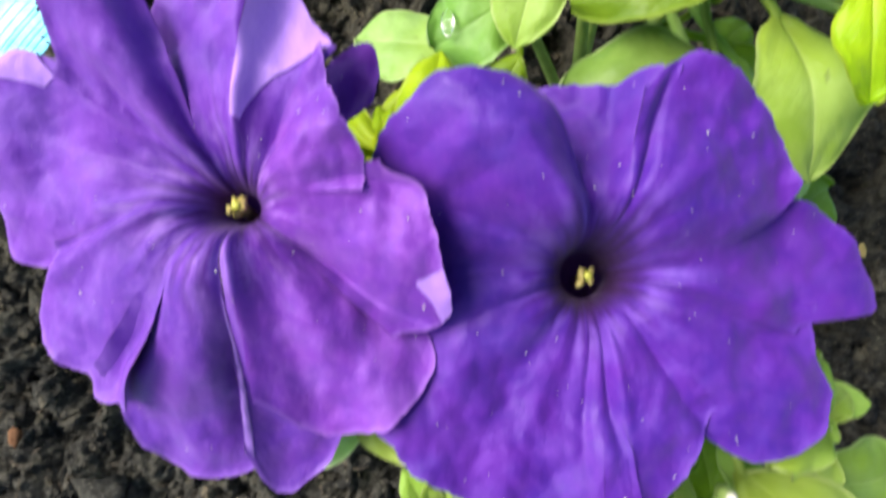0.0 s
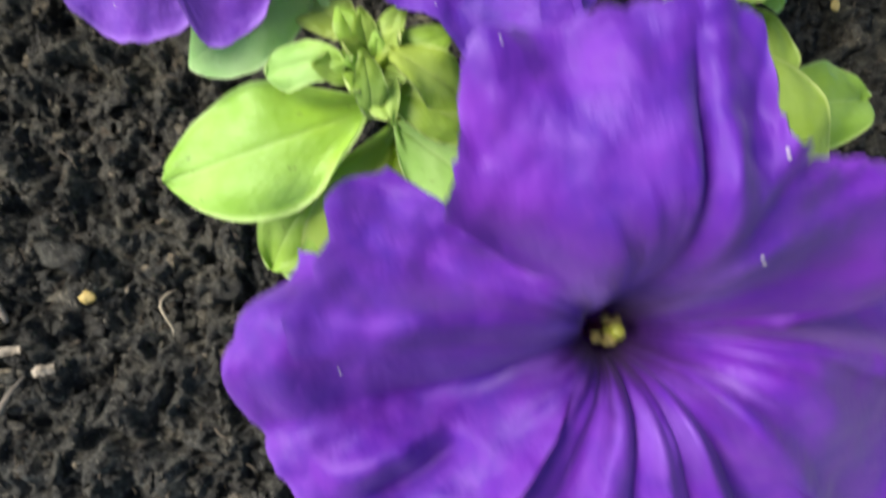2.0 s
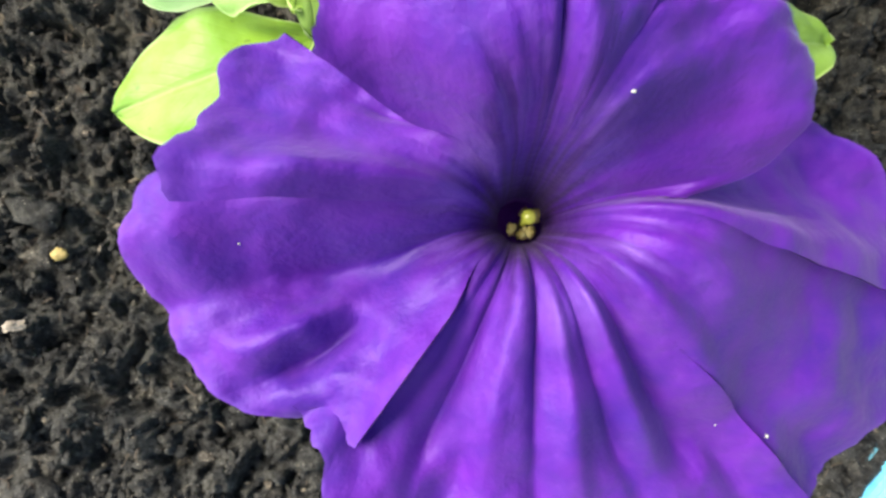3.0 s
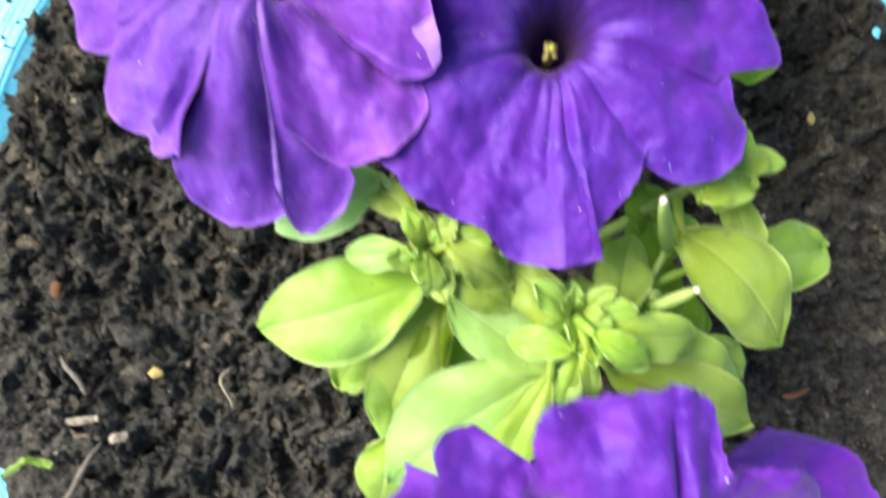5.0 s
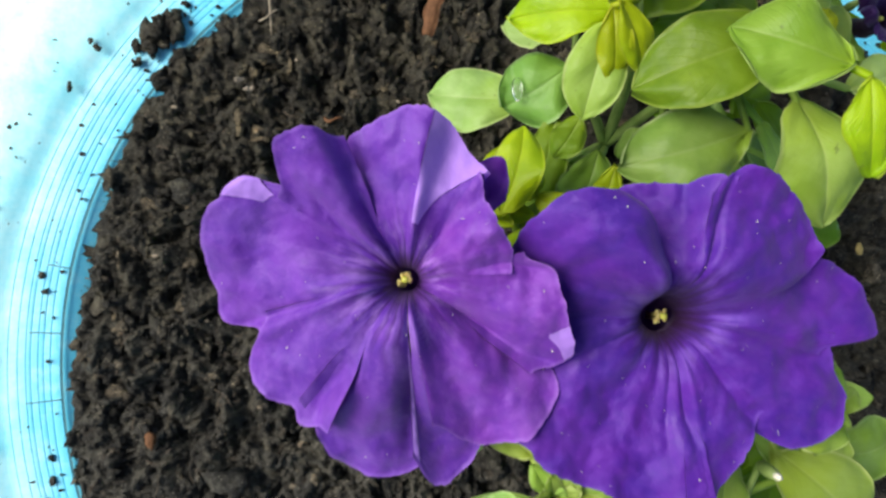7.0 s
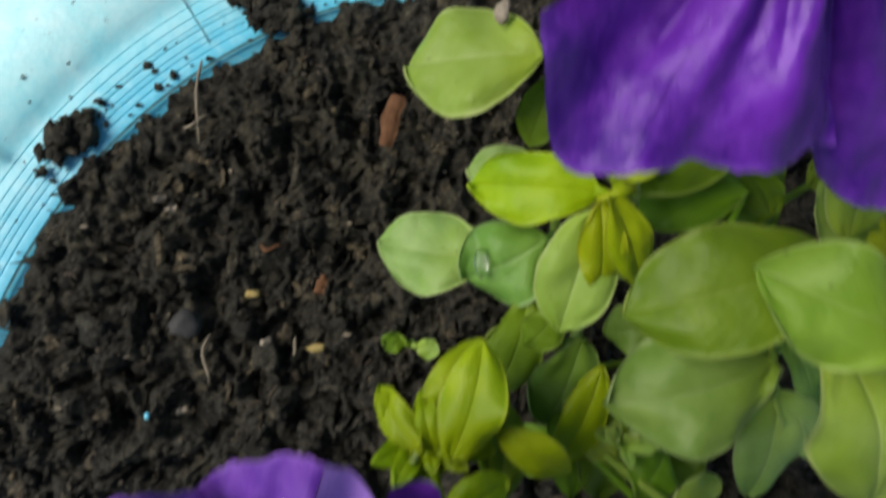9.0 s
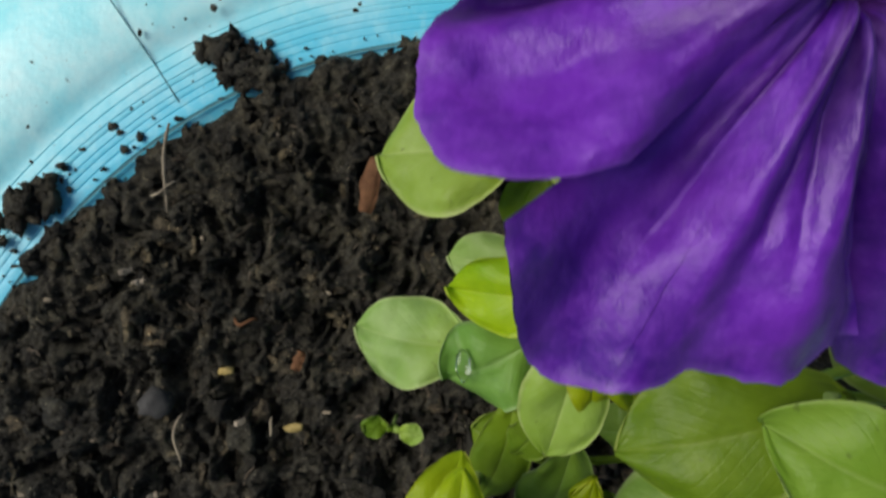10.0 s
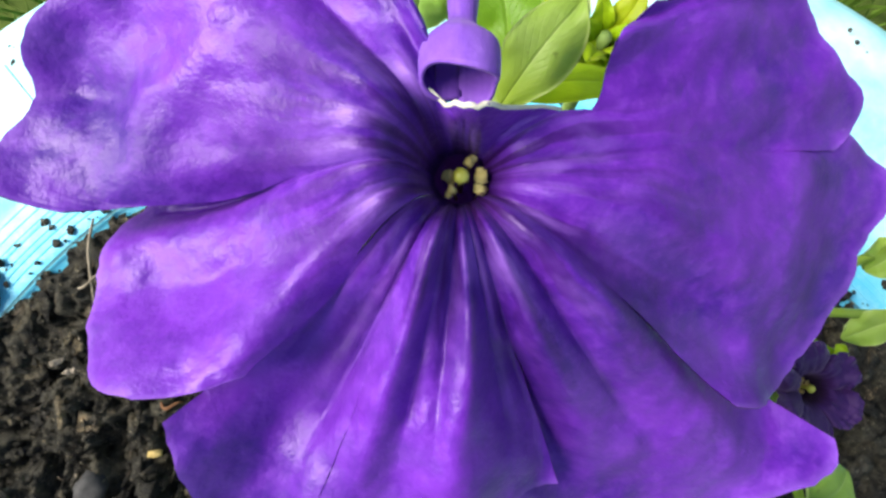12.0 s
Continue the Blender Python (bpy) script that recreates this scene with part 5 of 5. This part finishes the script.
corolla(lower_plant, (0.0256, 0.0110, 0.1160), [
    petal(113, 182, [(110, 18.5, 25), (113, 22.5, 26), (116, 25.9, 26), (121, 29.6, 26), (130, 34, 26), (137, 36.8, 25), (147, 38.8, 22), (153, 39.7, 19), (165, 39, 13), (175, 39.5, 8), (184, 40, 5)], curl=-1.5),
    petal(76, 117, [(74, 29, 22), (80, 29.6, 20), (87, 27.7, 14), (100, 29, 12), (111, 30.4, 12), (120, 30, 12)]),
    petal(14, 78, [(11, 20, 14), (15, 24, 14), (18, 29, 14), (23, 32.9, 14), (33, 32.5, 15), (47, 33.4, 18), (61, 33.4, 20), (71, 32.1, 22), (76, 29, 24), (81, 25, 23)], curl=-1.0),
    petal(-13, 18, [(-14, 34, 4), (-11, 38, 4), (-8, 46.5, 4), (-3, 46.3, 4), (1, 45.1, 4), (10, 40.7, 6), (18, 35.5, 9), (22, 31, 9)]),
    petal(-53, -12, [(-56, 31, 1), (-53, 36, 1), (-49, 40.6, 2), (-41, 44.2, 3), (-32, 45.3, 3), (-26, 44.1, 3), (-21, 39.5, 2), (-16, 37.3, 3), (-10, 36, 4)]),
    petal(-84, -52, [(-87, 47.5, 4), (-82, 46.5, 5), (-79, 41, 3), (-74, 38.7, 2), (-62, 34.2, 2), (-51, 29.5, 2)]),
    petal(-180, -83, [(-182, 40, 5), (-160, 43, 4), (-150, 44, 3), (-143, 44.3, 2), (-139, 43.4, 2), (-132, 44.6, 1), (-123, 43.1, 0), (-115, 42.4, 0), (-109, 42.9, 0), (-103, 46.2, -1),
                      (-97, 47, 0), (-89, 48, 4), (-82, 47, 4)]),
], [(74, -4, 3), (-83, -4, 2.5), (-78, 1.5, 3), (-93, -2.5, 3), (-12, 3.5, 4), (160, -4, 8), (-54, -3, 4), (107, -3, 4), (-140, 2, 12), (-158, -3, 5), (180, -3, 6), (44, 2, 12), (-32, 2, 9), (-115, 1.5, 8)],
    blue_violet, "deep blue-violet petunia flower with a dark throat", 0.0046, (0.026, -0.004, 0.078), (0.0002, -0.0004), 0.7, 2, dots=0.2, speck=0.6, bowl=0.085, crumple=1.15, lip=(7.0, 4.0, 60.0, 0.2, 0.5))
corolla(lower_plant, (0.0303, -0.0769, 0.1455), [
    petal(152, 179, [(149, 28, 10), (151, 30.2, 10.5), (157, 31.2, 11), (163, 29.7, 11.5), (172, 29.3, 14), (178, 30.4, 16), (183, 30, 16.5)], split=0.10, over=5.0),
    petal(177, 223, [(172, 34.5, 4), (176, 37.5, 6), (183, 40, 7.5), (189, 40.6, 8), (193, 39.5, 8), (196, 38.5, 8), (203, 38.5, 7), (210, 37.2, 6.5), (214, 36, 6), (219, 33.5, 5.5), (225, 29.5, 5)], curl=-3.0, split=0.10, over=11.0),
    petal(222, 312, [(219, 30, 4), (231, 31, 3), (234, 35, 0), (245, 38, -2), (258, 41, -4), (270, 43, -5), (285, 44, -6), (300, 44, -8), (314, 44, -10)], wave=1.6),
    petal(311, 355, [(308, 44, -10), (320, 45.1, -12), (326, 45.5, -12), (331, 48, -12), (336, 51.5, -14), (341, 52.5, -14), (347, 50, -12), (353, 45.5, -9), (357, 45, -8)]),
    petal(353, 386, [(351, 45.5, -8), (356, 47, -8), (363, 44.3, -8), (373, 40, -6), (382, 31.5, -2), (388, 27, 0)], split=0.15),
    petal(364, 424, [(360, 13, 14), (363, 16, 15.5), (365, 19.2, 17), (374, 21.7, 18.5), (386, 22.3, 20.5), (392, 20.8, 22.5), (400, 19.2, 23), (411, 15.8, 25), (420, 14, 26), (428, 13, 27)], curl=-2.0, split=0.15),
    petal(424, 512, [(418, 15, 26), (426, 13.2, 27), (436, 17, 28), (440, 20, 28), (448, 22.2, 29), (467, 22.2, 29), (478, 23.3, 28), (488, 25.2, 28), (493, 24.4, 27), (501, 21.5, 25), (510, 20.3, 23), (518, 19.5, 22)]),
], [(178, 6.5, 7), (197, -9, 9), (205, -6, 15, 0.0, 0.85), (206, 3.5, 4, 0.45, 0.9), (213, -4, 4, 0.5, 1.0), (151, -4, 4), (94, -4, 2.5), (85, 2, 4), (62, -2, 4), (40, 2.5, 8), (0, -3, 4), (-6, 3.5, 4), (-16, -2, 5), (-44, 4, 6), (-56, -5, 3.5), (-63, 2.5, 3), (-70, -4, 2.5), (-80, 3, 4),
    (-89, -3.5, 2.2), (-101, 3, 5), (-113, -4, 3), (-125, 3, 6), (-103, -3.5, 5, 0.5, 1.2), (-52, -3, 4, 0.5, 1.2), (-75, -3, 6, 0.6, 1.3), (-38, -2, 6, 0.5, 1.3)],
    deep_violet, "large violet petunia flower with spread ruffled petals", 0.0030, (0.030, -0.066, 0.108), (0.0004, -0.0002), 1.6, 3, bowl=0.10, crumple=1.4, lip=(7.0, 3.0, 70.0, 0.2, 0.5), sunk=0.0035, speck=0.6)
corolla(upper_plant, (0.0342, 0.1303, 0.1592), [
    petal(30, 106, [(28, 12, 9), (36, 8.0, 9), (44, 5.4, 9.5), (59, 3.9, 9.5), (80, 3.7, 9.5), (100, 4.6, 9), (110, 6.5, 8)], wave=0.1),
    petal(103, 178, [(100, 12, 8), (106, 20, 8), (116, 34.3, 7), (130, 42, 6), (143, 45.8, 5), (152, 45, 3), (161, 47.5, 2), (165, 46, 1.5), (168, 46.5, 1), (172, 49, 0.5), (175, 50.4, 0), (177.5, 50, -0.5), (179, 46, -1), (183, 37, -1)], over=3.0),
    petal(178, 216, [(174, 33, -8), (181, 37.4, -7), (185, 40, -5), (194, 42, -3), (200, 43, -2), (207, 42, -1), (212, 38, 4), (217, 32.6, 6), (221, 28, 7)], curl=-1.0),
    petal(217, 240, [(208, 33, -3), (211, 36, -3), (214, 39.5, -3), (219, 41.5, -1), (227, 45.5, -5), (233, 48, -9), (238, 47.8, -11), (243, 45, -12)], over=1.5),
    petal(238, 280, [(234, 46.5, -9.5), (238, 46.5, -11), (242, 45.7, -12), (247, 44, -12), (251, 40.8, -12), (256, 40.4, -12), (264, 41, -10), (271, 39, -8), (277, 36, -10), (283, 37, -14)], wave=1.3),
    petal(278, 318, [(274, 37, -9), (278, 37.5, -11), (284, 41.5, -17), (292, 47, -24), (303, 52, -27), (312, 57.5, -28), (318, 60.5, -27), (321, 61.5, -27), (325, 56, -25)], over=5.0),
    petal(318, 364, [(312, 34, -8), (318, 42, -15), (323, 45.5, -18), (328, 47.5, -19), (334, 49, -20), (344, 50.5, -20), (349, 51.5, -20), (353, 54, -19.5), (358, 55, -18), (362, 50, -16.5), (365, 46, -15.5), (369, 42, -14)], over=1.5, split=0.55),
    petal(363, 394, [(359, 42, -15), (362, 46, -16.5), (365, 49, -16), (368, 50, -14), (372, 46.6, -11), (379, 45.2, -8), (385, 43, -6), (390, 35, -1), (394, 27, 3), (399, 22, 4)], waist=14, over=1.5, split=0.55),
], [(180, -6, 3), (-150, 3, 7), (-131, -10, 11), (-141, -2.5, 2.5), (-124, -3.5, 2.2), (-113, 5, 6), (-106, -3, 2.2), (-99, -5, 3.5), (-91, 3, 3.5), (-84, -3.5, 2.2), (-77, -5.5, 4), (-68, 3, 3.5), (-58, -4.5, 3),
    (-46, 4, 6), (-30, -2, 5), (2, -3, 5), (-18, 3, 8), (163, -3, 7, 0.7, 1.1), (125, -3, 5), (140, 3, 12, 0.0, 0.5), (112, 2, 5), (-163, -3, 7, 0.5, 1.0), (-98, 4, 7, 0.3, 1.2), (-76, -8, 10, 0.4, 1.25), (-120, 3, 5, 0.6, 1.3)],
    glossy_violet, "large violet petunia flower with fluted petals and an open throat", 0.0031, (0.036, 0.118, 0.118), (0.0002, -0.0004), 1.3, 4, bowl=0.34, crumple=1.1, lip=(5.5, 6.0, 150.0, 0.11, 0.1), speck=0.7, dots=0.02, pale_edge=0, spread=1.6)
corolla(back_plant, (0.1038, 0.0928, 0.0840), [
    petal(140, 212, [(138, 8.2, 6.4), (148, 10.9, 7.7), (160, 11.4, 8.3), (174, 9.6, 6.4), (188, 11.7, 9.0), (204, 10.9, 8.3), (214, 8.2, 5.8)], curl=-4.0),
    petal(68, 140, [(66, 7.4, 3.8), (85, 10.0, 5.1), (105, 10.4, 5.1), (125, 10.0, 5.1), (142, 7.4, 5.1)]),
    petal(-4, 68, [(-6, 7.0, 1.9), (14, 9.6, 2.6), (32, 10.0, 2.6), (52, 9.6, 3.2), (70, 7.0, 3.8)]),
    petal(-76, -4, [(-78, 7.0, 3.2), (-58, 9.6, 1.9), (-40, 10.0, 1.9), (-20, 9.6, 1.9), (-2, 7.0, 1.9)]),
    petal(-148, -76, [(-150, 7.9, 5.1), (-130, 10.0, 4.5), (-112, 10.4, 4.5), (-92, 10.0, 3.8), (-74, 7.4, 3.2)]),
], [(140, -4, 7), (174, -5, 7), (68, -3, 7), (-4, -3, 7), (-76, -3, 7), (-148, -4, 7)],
    dark_violet, "small dark violet petunia flower", 0.0032, (0.0992, 0.1002, 0.062), (0.0, 0.0), 1.0, 6, dots=0.0, sunk=0.003)


def bent_petal(flower, a, b, radius, material):
    """A small petal arched over and bent backwards, from its mouth at a to b, narrowing."""
    a, b = Vector(a), Vector(b)
    d = (b - a).normalized()
    x = d.cross(Vector((0, 0, 1))).normalized()
    y = x.cross(d)
    rows, cols = 26, 34
    grid, uv = np.zeros((rows, cols, 3)), np.zeros((rows, cols, 2))
    for i in range(rows):
        s = i / (rows - 1)
        rad = radius * (1.0 + 0.05 * math.sin(9 * s) - 0.62 * smoothstep((s - 0.26) / 0.28)) * (1.0 - 0.95 * s ** 10)
        for j in range(cols):
            q = j / (cols - 1)
            th = radians(-180 + 364 * q)
            k = rad * (1 + 0.07 * math.sin(3 * th + 2 * s) + 0.10 * math.sin(2 * th + 1.0))
            along = a.lerp(b, s) - d * ((0.0016 * (q - 0.35) + 0.0007 * math.sin(14 * q)) * (1 - s))
            grid[i, j] = along + x * k * 1.05 * math.sin(th) + y * k * 0.80 * math.cos(th)
            uv[i, j] = (q * 0.3, 0.45 + 0.4 * (1 - s))
    verts, faces, uvs, nor = sheet(grid, 0.0004, uv)
    mesh_object("petal", [tuple(v) for v in verts], faces, material, flower, "petal bent back into an arch", uvs)


# seedling, drop and scrap
seedling = new("seedling")
seedling.location = (-0.0190, 0.0570, 0.0)
tagged(seedling, "tiny green seedling with two round leaves", "seedling")
stems[seedling.name] = [Vector((-0.0190, 0.0570, 0.016))]
put_under(mesh_object("stem", *tube([(-0.0190, 0.0570, -0.003), (-0.0192, 0.0572, 0.008), (-0.0190, 0.0570, 0.0165)], [0.0006, 0.0006, 0.0005], 7), stem_skin), seedling)
leaf(seedling, (-0.0205, 0.0573, 0.018), (-0.0282, 0.0590, 0.020), 0.0068, 0.1, 0.0004, green_leaf)
leaf(seedling, (-0.0172, 0.0565, 0.018), (-0.0100, 0.0548, 0.020), 0.0068, 0.1, 0.0004, fresh_leaf)
tagged(mesh_object("water_drop", *blob((0.0008, 0.0813, 0.0630), (0.0018, 0.0040, 0.0011), 2.0, 0.1, 8, 12), water), "clear water drop on a leaf", "water drop")
bit("leaf_crumb", "silvery speckled crumb on a pale leaf", (-0.0194, -0.0508, 0.0965), (0.0020, 0.0013, 0.0008), pale_chip, 8.0, 0.8)
bit("leaf_crumb", "silvery white crumb on a leaf", (0.0060, 0.1385, 0.0800), (0.0019, 0.0028, 0.0010), pale_chip, 21.0, 0.8)

bent_petal(flowers[3], (0.0350, 0.1362, 0.1690), (0.0362, 0.1480, 0.1645), 0.0034, bent_violet)
